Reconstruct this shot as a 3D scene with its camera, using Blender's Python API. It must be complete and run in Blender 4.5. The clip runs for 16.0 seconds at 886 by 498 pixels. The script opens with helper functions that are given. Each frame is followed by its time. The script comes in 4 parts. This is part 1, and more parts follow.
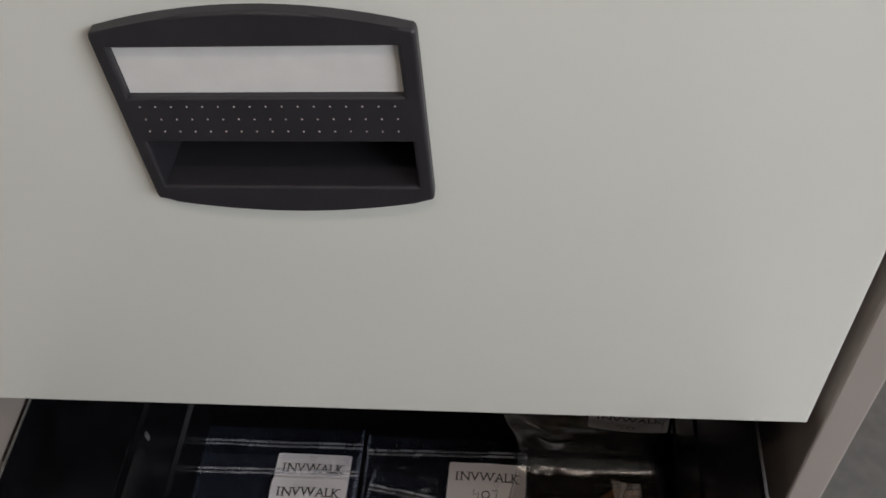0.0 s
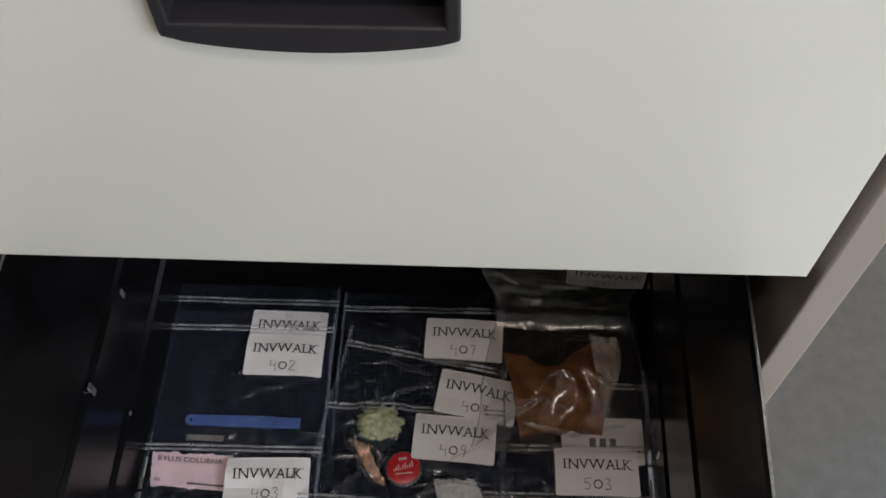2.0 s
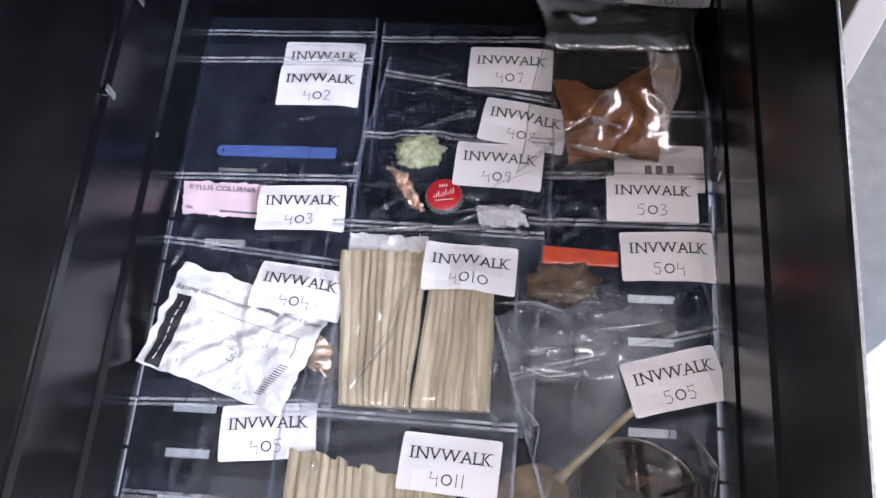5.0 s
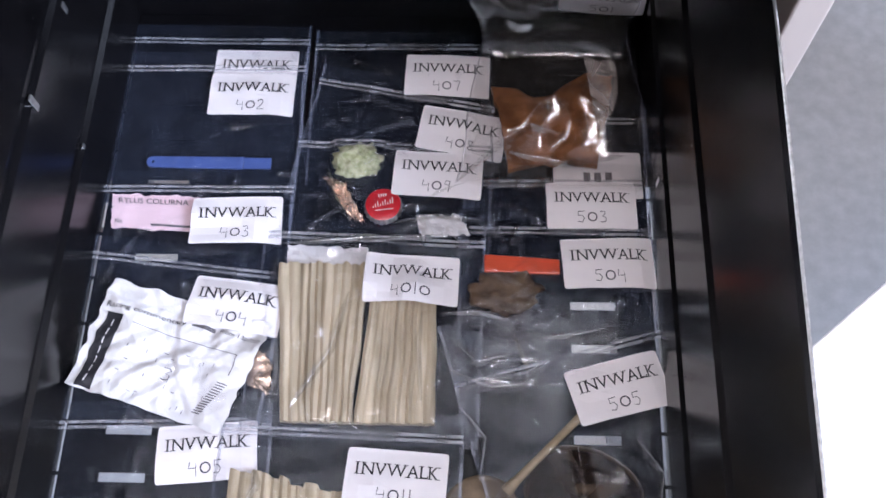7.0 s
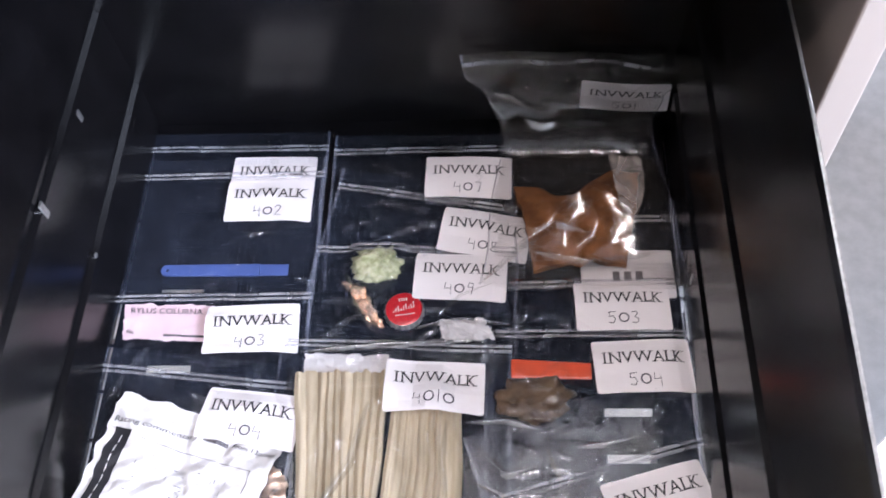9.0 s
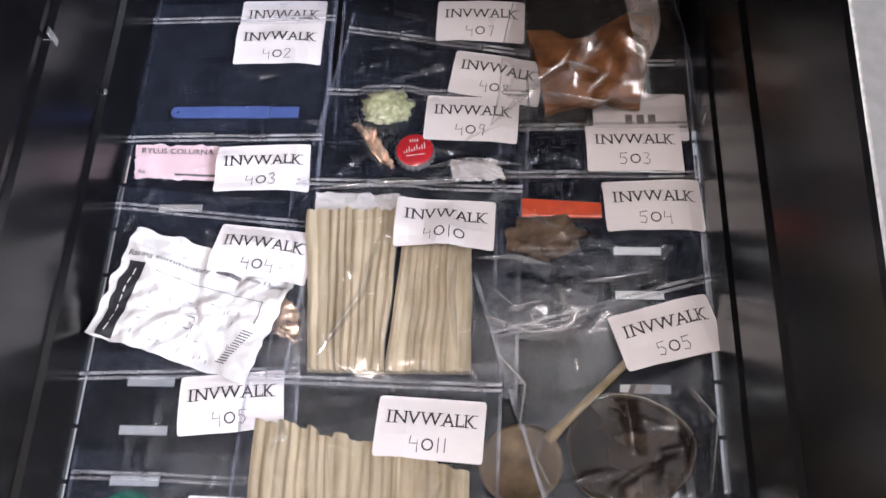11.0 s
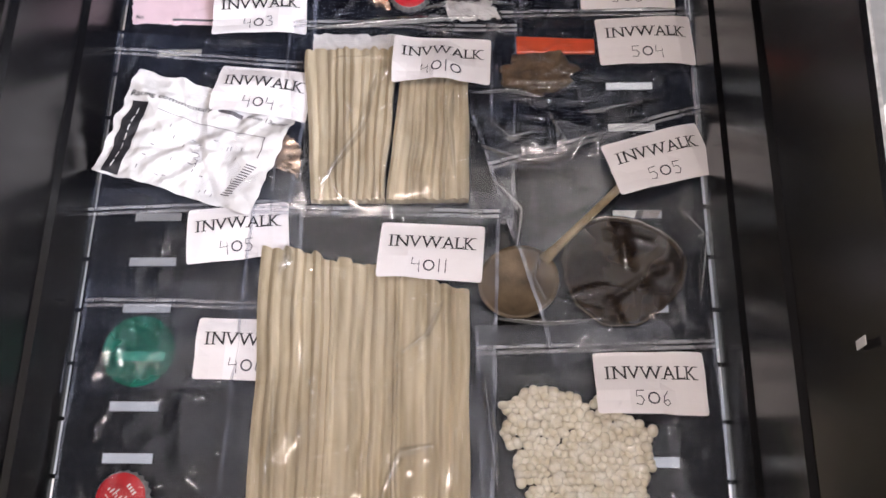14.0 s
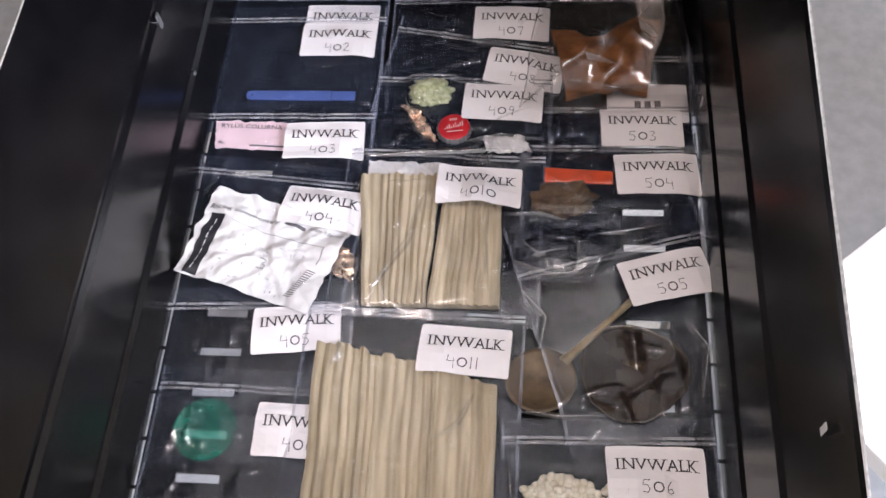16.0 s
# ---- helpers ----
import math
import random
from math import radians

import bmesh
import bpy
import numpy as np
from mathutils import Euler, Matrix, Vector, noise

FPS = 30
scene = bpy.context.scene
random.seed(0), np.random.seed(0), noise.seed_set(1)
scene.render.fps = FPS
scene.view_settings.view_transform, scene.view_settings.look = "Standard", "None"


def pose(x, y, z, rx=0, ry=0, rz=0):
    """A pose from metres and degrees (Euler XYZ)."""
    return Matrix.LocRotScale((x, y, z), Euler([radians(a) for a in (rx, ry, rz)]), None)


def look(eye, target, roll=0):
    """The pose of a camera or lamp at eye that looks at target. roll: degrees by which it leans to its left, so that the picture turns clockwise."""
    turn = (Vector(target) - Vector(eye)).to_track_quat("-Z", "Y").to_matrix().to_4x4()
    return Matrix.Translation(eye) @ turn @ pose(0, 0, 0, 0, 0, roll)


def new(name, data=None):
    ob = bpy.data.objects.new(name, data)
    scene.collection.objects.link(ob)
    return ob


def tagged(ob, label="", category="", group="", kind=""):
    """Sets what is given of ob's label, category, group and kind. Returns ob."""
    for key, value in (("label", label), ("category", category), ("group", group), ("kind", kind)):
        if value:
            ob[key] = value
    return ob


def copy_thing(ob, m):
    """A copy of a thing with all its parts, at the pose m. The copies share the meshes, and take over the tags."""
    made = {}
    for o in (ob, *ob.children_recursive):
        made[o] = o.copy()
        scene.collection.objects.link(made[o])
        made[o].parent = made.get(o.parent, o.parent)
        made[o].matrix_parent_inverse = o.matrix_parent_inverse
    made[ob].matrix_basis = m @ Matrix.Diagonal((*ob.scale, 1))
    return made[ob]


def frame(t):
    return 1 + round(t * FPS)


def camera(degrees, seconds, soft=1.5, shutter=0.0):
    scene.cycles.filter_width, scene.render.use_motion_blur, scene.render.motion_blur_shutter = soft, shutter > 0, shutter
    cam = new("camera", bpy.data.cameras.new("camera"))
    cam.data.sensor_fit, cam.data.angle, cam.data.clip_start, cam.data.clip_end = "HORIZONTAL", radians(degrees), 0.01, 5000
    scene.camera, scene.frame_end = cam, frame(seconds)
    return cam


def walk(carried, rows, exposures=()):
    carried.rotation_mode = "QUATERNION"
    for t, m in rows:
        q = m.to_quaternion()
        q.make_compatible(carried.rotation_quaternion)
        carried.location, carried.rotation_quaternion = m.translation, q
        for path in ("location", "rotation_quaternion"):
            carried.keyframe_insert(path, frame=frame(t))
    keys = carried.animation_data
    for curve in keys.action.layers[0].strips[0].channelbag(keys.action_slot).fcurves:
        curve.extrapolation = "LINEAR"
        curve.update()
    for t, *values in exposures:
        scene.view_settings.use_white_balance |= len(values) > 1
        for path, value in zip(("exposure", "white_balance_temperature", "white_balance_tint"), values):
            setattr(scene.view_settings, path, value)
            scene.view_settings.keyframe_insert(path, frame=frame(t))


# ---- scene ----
cam = camera(50.5, 16.0, soft=1.5, shutter=0.3)
PATH = [
    (0, (0.091, -0.431, 0.737), (-0.061, 0.515, -0.417), -6.3),
    (0.5, (0.068, -0.427, 0.734), (-0.005, 0.491, -0.450), -2.7),
    (1, (0.060, -0.432, 0.735), (-0.011, 0.440, -0.483), -2.8),
    (1.5, (0.060, -0.428, 0.723), (0.002, 0.387, -0.534), -2.2),
    (2, (0.060, -0.427, 0.724), (0.004, 0.343, -0.562), -2.0),
    (2.5, (0.047, -0.412, 0.729), (-0.028, 0.286, -0.597), -3.5),
    (3, (0.043, -0.395, 0.731), (-0.046, 0.251, -0.619), -4.8),
    (3.5, (0.034, -0.397, 0.737), (-0.030, 0.193, -0.641), -2.5),
    (4, (0.063, -0.439, 0.699), (-0.060, 0.132, -0.682), -7.9),
    (4.5, (0.072, -0.515, 0.63), (-0.129, 0.327, -1.173), -10.1),
    (4.7, (0.079, -0.507, 0.627), (-0.135, 0.267, -1.205), -12.1),
    (6.8, (0.074, -0.493, 0.617), (0.01, 0.282, -1.226), -3.4),
    (7, (0.069, -0.496, 0.62), (0.014, 0.295, -1.216), -2.7),
    (7.5, (0.064, -0.491, 0.634), (-0.004, 0.359, -1.176), -2.9),
    (8, (0.053, -0.484, 0.634), (-0.003, 0.49, -1.112), -1.8),
    (8.5, (0.053, -0.482, 0.621), (0.048, 0.541, -1.098), -0.8),
    (9, (0.072, -0.493, 0.589), (-0.045, 0.523, -1.13), -6.2),
    (9.5, (0.074, -0.503, 0.579), (-0.105, 0.482, -1.153), -9.7),
    (10, (0.068, -0.513, 0.567), (-0.085, 0.404, -1.204), -9.3),
    (10.2, (0.07, -0.514, 0.565), (-0.075, 0.363, -1.227), -9.1),
    (12.3, (0.068, -0.581, 0.577), (-0.067, 0.25, -1.237), -7.2),
    (12.5, (0.066, -0.584, 0.578), (-0.064, 0.251, -1.235), -7.5),
    (13, (0.065, -0.588, 0.572), (-0.068, 0.229, -1.249), -8.0),
    (13.5, (0.065, -0.593, 0.563), (-0.056, 0.175, -1.28), -8.8),
    (14, (0.062, -0.598, 0.561), (-0.039, 0.103, -1.309), -7.9),
    (14.5, (0.061, -0.593, 0.563), (-0.039, 0.115, -1.305), -7.3),
    (15, (0.062, -0.577, 0.58), (-0.044, 0.179, -1.269), -6.6),
    (15.5, (0.071, -0.603, 0.611), (-0.073, 0.26, -1.188), -7.7),
    (16, (0.069, -0.644, 0.633), (-0.113, 0.294, -1.123), -8.5),
]
EXPOSURES = [(0.0, -1.05, 6750, 12), (0.5, -1.25, 6750, 12), (1.0, -1.15, 6750, 12), (1.5, -0.95, 6750, 11), (2.0, -0.68, 6700, 10), (3.0, -0.2, 6650, 8), (3.5, -0.05, 6650, 8), (4.0, 0.5, 6000, 15), (4.5, 0.87, 5800, 17),
             (7.0, 0.72, 5700, 19), (8.5, 1.06, 5900, 18), (9.5, 1.08, 5950, 19), (10.0, 1.03, 6100, 18), (12.5, 0.74, 6350, 18), (14.5, 0.72, 6500, 19), (16.0, 0.69, 6350, 19)]
walk(cam, [(t, look(eye, target, roll)) for t, eye, target, roll in PATH], EXPOSURES)

# ---- world and light ----
world = bpy.data.worlds.new("world")
scene.world = world
world.use_nodes = True
wn = world.node_tree
sky = wn.nodes.new("ShaderNodeTexSky")
sky.sky_type, sky.sun_disc, sky.sun_elevation, sky.sun_rotation = "NISHITA", False, radians(40), radians(100)
wn.links.new(sky.outputs[0], wn.nodes["Background"].inputs[0])
wn.nodes["Background"].inputs[1].default_value = 0.1


def area(name, m, sx, sy, watts, colour):
    data = bpy.data.lights.new(name, "AREA")
    data.shape, data.size, data.size_y, data.energy, data.color = "RECTANGLE", sx, sy, watts, colour
    ob = new(name, data)
    ob.matrix_world = m
    return ob


area("window_light", look((1.97, -1.60, 1.50), (-0.1, -0.3, 0.1)), 1.5, 1.05, 100, (0.84, 0.92, 1.0))
area("ceiling_lamp_light", look((0.0, -0.95, 2.16), (0.0, -0.95, 0.0)), 1.15, 0.11, 11, (1.0, 0.83, 0.68))


# ---- materials ----
def mat(name, colour, rough=0.5, metal=0.0, var=0.12, scale=60.0, fine=900.0, bump=0.05, coat=0.0, spec=0.5, stretch=(1, 1, 1), second=None):
    m = bpy.data.materials.new(name)
    m.use_nodes = True
    t = m.node_tree
    b = t.nodes["Principled BSDF"]
    b.inputs["Roughness"].default_value = rough
    b.inputs["Metallic"].default_value = metal
    b.inputs["Coat Weight"].default_value = coat
    b.inputs["Specular IOR Level"].default_value = spec
    tc = t.nodes.new("ShaderNodeTexCoord")
    mp = t.nodes.new("ShaderNodeMapping")
    mp.inputs["Scale"].default_value = stretch
    t.links.new(tc.outputs["Object"], mp.inputs[0])
    n1 = t.nodes.new("ShaderNodeTexNoise")
    n1.inputs["Scale"].default_value, n1.inputs["Detail"].default_value = scale, 4
    n2 = t.nodes.new("ShaderNodeTexNoise")
    n2.inputs["Scale"].default_value, n2.inputs["Detail"].default_value = fine, 2
    t.links.new(mp.outputs[0], n1.inputs[0])
    t.links.new(mp.outputs[0], n2.inputs[0])
    ramp = t.nodes.new("ShaderNodeValToRGB")
    lo = [c * (1 - var) for c in colour]
    hi = [min(1, c * (1 + var)) for c in colour] if second is None else list(second)
    ramp.color_ramp.elements[0].color = (*lo, 1)
    ramp.color_ramp.elements[1].color = (*hi, 1)
    ramp.color_ramp.elements[0].position, ramp.color_ramp.elements[1].position = 0.3, 0.7
    t.links.new(n1.outputs[0], ramp.inputs[0])
    t.links.new(ramp.outputs[0], b.inputs["Base Color"])
    mr = t.nodes.new("ShaderNodeMapRange")
    mr.inputs[3].default_value, mr.inputs[4].default_value = max(0.02, rough * 0.8), min(1, rough * 1.2)
    t.links.new(n2.outputs[0], mr.inputs[0])
    t.links.new(mr.outputs[0], b.inputs["Roughness"])
    if bump:
        bp = t.nodes.new("ShaderNodeBump")
        bp.inputs["Strength"].default_value, bp.inputs["Distance"].default_value = bump, 0.001
        t.links.new(n2.outputs[0], bp.inputs["Height"])
        t.links.new(bp.outputs[0], b.inputs["Normal"])
    return m


def film_mat(name, tint, haze, gloss_rough, floor_gloss, bump=0.5, veil_colour=(0.62, 0.70, 0.92)):
    """Clear plastic: mostly see-through, with a gloss that grows at grazing angles, a little haze and fine creases."""
    m = bpy.data.materials.new(name)
    m.use_nodes = True
    t = m.node_tree
    t.nodes.remove(t.nodes["Principled BSDF"])
    out = t.nodes["Material Output"]
    clear = t.nodes.new("ShaderNodeBsdfTransparent")
    clear.inputs[0].default_value = (*tint, 1)
    gloss = t.nodes.new("ShaderNodeBsdfGlossy")
    gloss.inputs["Roughness"].default_value = gloss_rough
    veil = t.nodes.new("ShaderNodeBsdfDiffuse")
    veil.inputs[0].default_value = (*veil_colour, 1)
    fr = t.nodes.new("ShaderNodeLayerWeight")
    fr.inputs[0].default_value = 0.5
    steep = t.nodes.new("ShaderNodeMath")
    steep.operation = "POWER"
    steep.inputs[1].default_value = 4.0
    t.links.new(fr.outputs["Facing"], steep.inputs[0])
    add = t.nodes.new("ShaderNodeMath")
    add.operation = "MULTIPLY_ADD"
    add.inputs[1].default_value, add.inputs[2].default_value = 0.55, floor_gloss
    t.links.new(steep.outputs[0], add.inputs[0])
    tc = t.nodes.new("ShaderNodeTexCoord")
    n = t.nodes.new("ShaderNodeTexNoise")
    n.inputs["Scale"].default_value, n.inputs["Detail"].default_value, n.inputs["Distortion"].default_value = 38, 2, 0.8
    t.links.new(tc.outputs["Object"], n.inputs[0])
    bp = t.nodes.new("ShaderNodeBump")
    bp.inputs["Strength"].default_value, bp.inputs["Distance"].default_value = bump, 0.002
    t.links.new(n.outputs[0], bp.inputs["Height"])
    t.links.new(bp.outputs[0], gloss.inputs["Normal"])
    hz = t.nodes.new("ShaderNodeMapRange")
    hz.inputs[1].default_value, hz.inputs[2].default_value = 0.3, 0.75
    hz.inputs[3].default_value, hz.inputs[4].default_value = haze * 0.5, haze * 1.6
    t.links.new(n.outputs[0], hz.inputs[0])
    a = t.nodes.new("ShaderNodeMixShader")
    t.links.new(hz.outputs[0], a.inputs[0])
    t.links.new(clear.outputs[0], a.inputs[1])
    t.links.new(veil.outputs[0], a.inputs[2])
    b = t.nodes.new("ShaderNodeMixShader")
    t.links.new(add.outputs[0], b.inputs[0])
    t.links.new(a.outputs[0], b.inputs[1])
    t.links.new(gloss.outputs[0], b.inputs[2])
    t.links.new(b.outputs[0], out.inputs[0])
    return m


WHITE = mat("white_enamel", (0.78, 0.77, 0.71), 0.32, var=0.02, scale=6, fine=1500, bump=0.02, coat=0.15)
BEIGE = mat("beige_enamel", (0.33, 0.28, 0.25), 0.45, var=0.03, scale=10, fine=1200, bump=0.03)
BLACK = mat("black_enamel", (0.0045, 0.0042, 0.005), 0.23, var=0.4, scale=25, fine=1600, bump=0.02, spec=0.38)
STEEL = mat("worn_steel", (0.55, 0.55, 0.55), 0.3, metal=0.9, var=0.25, scale=300, fine=1500)
HANDLE = mat("charcoal_plastic", (0.026, 0.024, 0.028), 0.42, var=0.12, scale=80, fine=2500, bump=0.15)
DOT = mat("grip_dot_plastic", (0.35, 0.3, 0.3), 0.3)
CARD = mat("white_card", (0.74, 0.72, 0.70), 0.7, var=0.03, scale=90, fine=2500)
# grey that stands in for the floor's shade beside the cabinet
SHADED_GREY = mat("shaded_floor_grey", (0.40, 0.42, 0.44), 0.95, var=0.1, scale=40, fine=700, bump=0.5, spec=0.1)
LABEL = mat("label_paper", (0.84, 0.81, 0.83), 0.62, var=0.02, scale=60, fine=2500, bump=0.03)
INK = mat("black_ink", (0.02, 0.02, 0.025), 0.6, bump=0)
PEN = mat("ballpoint_ink", (0.05, 0.05, 0.07), 0.6, bump=0)
FILM = film_mat("clear_film", (0.97, 0.97, 0.975), 0.010, 0.065, 0.040, bump=0.5, veil_colour=(0.50, 0.62, 0.95))
ZIP = film_mat("zip_film", (0.9, 0.9, 0.92), 0.26, 0.2, 0.04, bump=0.3, veil_colour=(0.72, 0.73, 0.78))
EDGE = film_mat("welded_edge", (0.92, 0.92, 0.94), 0.15, 0.10, 0.12, bump=0.8)
SLACK = film_mat("slack_film", (0.95, 0.945, 0.94), 0.016, 0.07, 0.06, bump=0.6, veil_colour=(0.60, 0.57, 0.55))
CREASE = film_mat("creased_film", (0.96, 0.955, 0.95), 0.02, 0.10, 0.20, bump=0.35, veil_colour=(0.70, 0.67, 0.64))
# film with a strong pale veil, which paints the glint on the fold
FLAP_GLINT = film_mat("glint_film", (0.9, 0.89, 0.88), 0.34, 0.15, 0.12, bump=0.3, veil_colour=(0.78, 0.70, 0.66))
VINYL = mat("pale_vinyl_floor", (0.74, 0.73, 0.70), 0.4, var=0.06, scale=14, fine=220)
PLASTER = mat("cream_plaster", (0.68, 0.60, 0.52), 0.85, var=0.04, scale=5, fine=260)
# dark tone for two unseen walls, so that less light bounces into the drawer
DARK_UNSEEN = mat("unseen_wall_dark", (0.16, 0.14, 0.125), 0.85, var=0.06, scale=5, fine=260)
CEIL = mat("ceiling_paint", (0.8, 0.79, 0.77), 0.9, var=0.02, scale=5, fine=200)
TABLE = mat("white_laminate", (0.88, 0.88, 0.88), 0.35, var=0.02, scale=9, fine=900, bump=0.02)
CARDBOARD = mat("weathered_cardboard", (0.44, 0.36, 0.235), 0.75, var=0.22, scale=11, fine=500, bump=0.25, stretch=(9, 1, 1), second=(0.66, 0.57, 0.41))
PAPER = mat("crumpled_paper", (0.70, 0.69, 0.695), 0.75, var=0.06, scale=70, fine=420, bump=0.3)
GREY_INK = mat("grey_print", (0.12, 0.11, 0.12), 0.7, var=0.4, scale=260, fine=1500, bump=0)
PINK = mat("pink_card", (0.80, 0.60, 0.66), 0.7, var=0.06, scale=60, fine=1800)
BLUE = mat("blue_plastic", (0.075, 0.12, 0.34), 0.35, var=0.12, scale=90, fine=1600)
RED = mat("red_lacquer", (0.55, 0.022, 0.03), 0.28, var=0.15, scale=150, fine=1800, coat=0.3)
TIN = mat("crown_tin", (0.55, 0.54, 0.54), 0.35, metal=0.7, var=0.2, scale=300)
GREEN = film_mat("green_plastic", (0.16, 0.62, 0.47), 0.34, 0.25, 0.01, bump=0.15, veil_colour=(0.03, 0.34, 0.24))
MOSS = mat("pale_green_foam", (0.38, 0.43, 0.20), 0.9, var=0.3, scale=200, fine=900, bump=0.5, second=(0.68, 0.70, 0.48))
FOIL = mat("copper_foil", (0.86, 0.66, 0.52), 0.2, metal=0.85, var=0.15, scale=80, fine=700, bump=0.3)
ORANGE = mat("orange_plastic", (0.68, 0.09, 0.03), 0.35, var=0.12, scale=80)
LEAF = mat("dry_brown_leaf", (0.08, 0.05, 0.03), 0.75, var=0.45, scale=70, fine=500, bump=0.5, second=(0.17, 0.11, 0.06))
CLAY = mat("terracotta", (0.13, 0.050, 0.018), 0.9, var=0.35, scale=60, fine=600, bump=0.6, second=(0.26, 0.105, 0.036), spec=0.15)
BRASS = mat("tarnished_brass", (0.075, 0.052, 0.03), 0.5, metal=0.25, var=0.4, scale=60, fine=600, bump=0.2, second=(0.15, 0.105, 0.06))
STRAW = mat("worn_gilt", (0.27, 0.20, 0.11), 0.5, metal=0.2, var=0.3, scale=90, fine=600, bump=0.2, second=(0.42, 0.34, 0.21))
GLASS = film_mat("brown_bottle_glass", (0.17, 0.115, 0.07), 0.5, 0.15, 0.004, bump=0.02, veil_colour=(0.055, 0.038, 0.024))
GLASS_RIM = mat("dark_bottle_glass", (0.035, 0.025, 0.016), 0.2, var=0.3, scale=80, coat=0.4)
FOAM = mat("cream_foam_beads", (0.74, 0.67, 0.50), 0.7, var=0.1, scale=150, fine=1200, bump=0.2, second=(0.84, 0.81, 0.72))
LAMP_GLOW = bpy.data.materials.new("lamp_diffuser")
LAMP_GLOW.use_nodes = True
LAMP_GLOW.node_tree.nodes["Principled BSDF"].inputs["Emission Color"].default_value = (1, 0.93, 0.84, 1)
LAMP_GLOW.node_tree.nodes["Principled BSDF"].inputs["Emission Strength"].default_value = 3.0


# ---- mesh helpers ----
def to_mesh(name, bm, material):
    bmesh.ops.recalc_face_normals(bm, faces=bm.faces)
    me = bpy.data.meshes.new(name)
    bm.to_mesh(me)
    bm.free()
    me.materials.append(material)
    return me


def part(name, bm, material, parent=None, label="", smooth=False):
    ob = new(name, to_mesh(name, bm, material))
    if smooth:
        for p in ob.data.polygons:
            p.use_smooth = True
    if parent is not None:
        ob.parent = parent
    return tagged(ob, label) if label else ob


def empty(name, label, category, group="", kind=""):
    return tagged(new(name), label, category, group, kind)


def box(bm, x0, x1, y0, y1, z0, z1, bevel=0.0):
    r = bmesh.ops.create_cube(bm, size=1)
    for v in r["verts"]:
        v.co = Vector(((x0 + x1) / 2 + v.co.x * (x1 - x0), (y0 + y1) / 2 + v.co.y * (y1 - y0), (z0 + z1) / 2 + v.co.z * (z1 - z0)))
    if bevel:
        bmesh.ops.bevel(bm, geom=list({e for v in r["verts"] for e in v.link_edges}), offset=bevel, segments=2, affect="EDGES", profile=0.5)
    return bm


def boxed(*args, bevel=0.0):
    return box(bmesh.new(), *args, bevel=bevel)


def structure(name, bm, material, label):
    return tagged(part(name, bm, material), label, name.split("_")[0], kind="structure")


def plate(outline, holes, y0, y1, bevel=0.0):
    """A plate in the xz plane with holes, from y0 (front) to y1."""
    bm = bmesh.new()
    for loop in (outline, *holes):
        vs = [bm.verts.new((x, y0, z)) for x, z in loop]
        for a, b in zip(vs, vs[1:] + vs[:1]):
            bm.edges.new((a, b))
    bmesh.ops.triangle_fill(bm, use_beauty=True, use_dissolve=False, edges=bm.edges[:])
    front_edges = [e for e in bm.edges if len(e.link_faces) == 1]
    r = bmesh.ops.extrude_face_region(bm, geom=bm.faces[:])
    moved = [v for v in r["geom"] if isinstance(v, bmesh.types.BMVert)]
    for v in moved:
        v.co.y = y1
    if bevel:
        bmesh.ops.bevel(bm, geom=[e for e in front_edges if e.is_valid], offset=bevel, segments=3, affect="EDGES", profile=0.5)
    return bm


def grid(nu, nv, f):
    """A sheet of nu by nv cells through the points f(u, v)."""
    bm = bmesh.new()
    vs = [[bm.verts.new(f(i / nu, j / nv)) for i in range(nu + 1)] for j in range(nv + 1)]
    for j in range(nv):
        for i in range(nu):
            bm.faces.new((vs[j][i], vs[j][i + 1], vs[j + 1][i + 1], vs[j + 1][i]))
    return bm


def ridged(p, s, seed):
    return 1 - abs(noise.noise(Vector((p[0] * s + seed, p[1] * s - seed * 0.7, seed * 1.3)))) * 2


def lettering(text, size):
    """The built-in font as a flat mesh, its left end and base line at the origin."""
    cu = bpy.data.curves.new("lettering", "FONT")
    cu.body, cu.size, cu.resolution_u = text, size, 3
    ob = bpy.data.objects.new("lettering", cu)
    scene.collection.objects.link(ob)
    me = bpy.data.meshes.new_from_object(ob)
    bpy.data.objects.remove(ob)
    bm = bmesh.new()
    bm.from_mesh(me)
    bpy.data.meshes.remove(me)
    return bm


def set_text(bm, width, height):
    """Stretches lettering to a given width and height."""
    xs = [v.co.x for v in bm.verts]
    ys = [v.co.y for v in bm.verts]
    sx, sy = width / (max(xs) - min(xs)), height / (max(ys) - min(ys))
    x0, y0 = min(xs), min(ys)
    for v in bm.verts:
        v.co.x, v.co.y = (v.co.x - x0) * sx, (v.co.y - y0) * sy
    return bm


# ---- the room ----
FZ = -0.68
X0, X1, Y0, Y1, Z1 = -1.7, 2.0, -2.6, 1.1, 2.2
structure("floor", boxed(X0 - 0.1, X1 + 0.1, Y0 - 0.1, Y1 + 0.1, FZ - 0.1, FZ), VINYL, "pale grey vinyl office floor below the cabinet")
structure("ceiling", boxed(X0 - 0.1, X1 + 0.1, Y0 - 0.1, Y1 + 0.1, Z1, Z1 + 0.1), CEIL, "plain white painted ceiling of the office")
structure("wall_north", boxed(X0 - 0.1, X1 + 0.1, Y1, Y1 + 0.1, FZ, Z1), PLASTER, "cream plaster wall behind the cabinet")
# south and west walls are out of view; their dark colour only cuts fill light
structure("wall_south", boxed(X0 - 0.1, X1 + 0.1, Y0 - 0.1, Y0, FZ, Z1), DARK_UNSEEN, "unseen back wall of the office, darkened to cut bounced light")
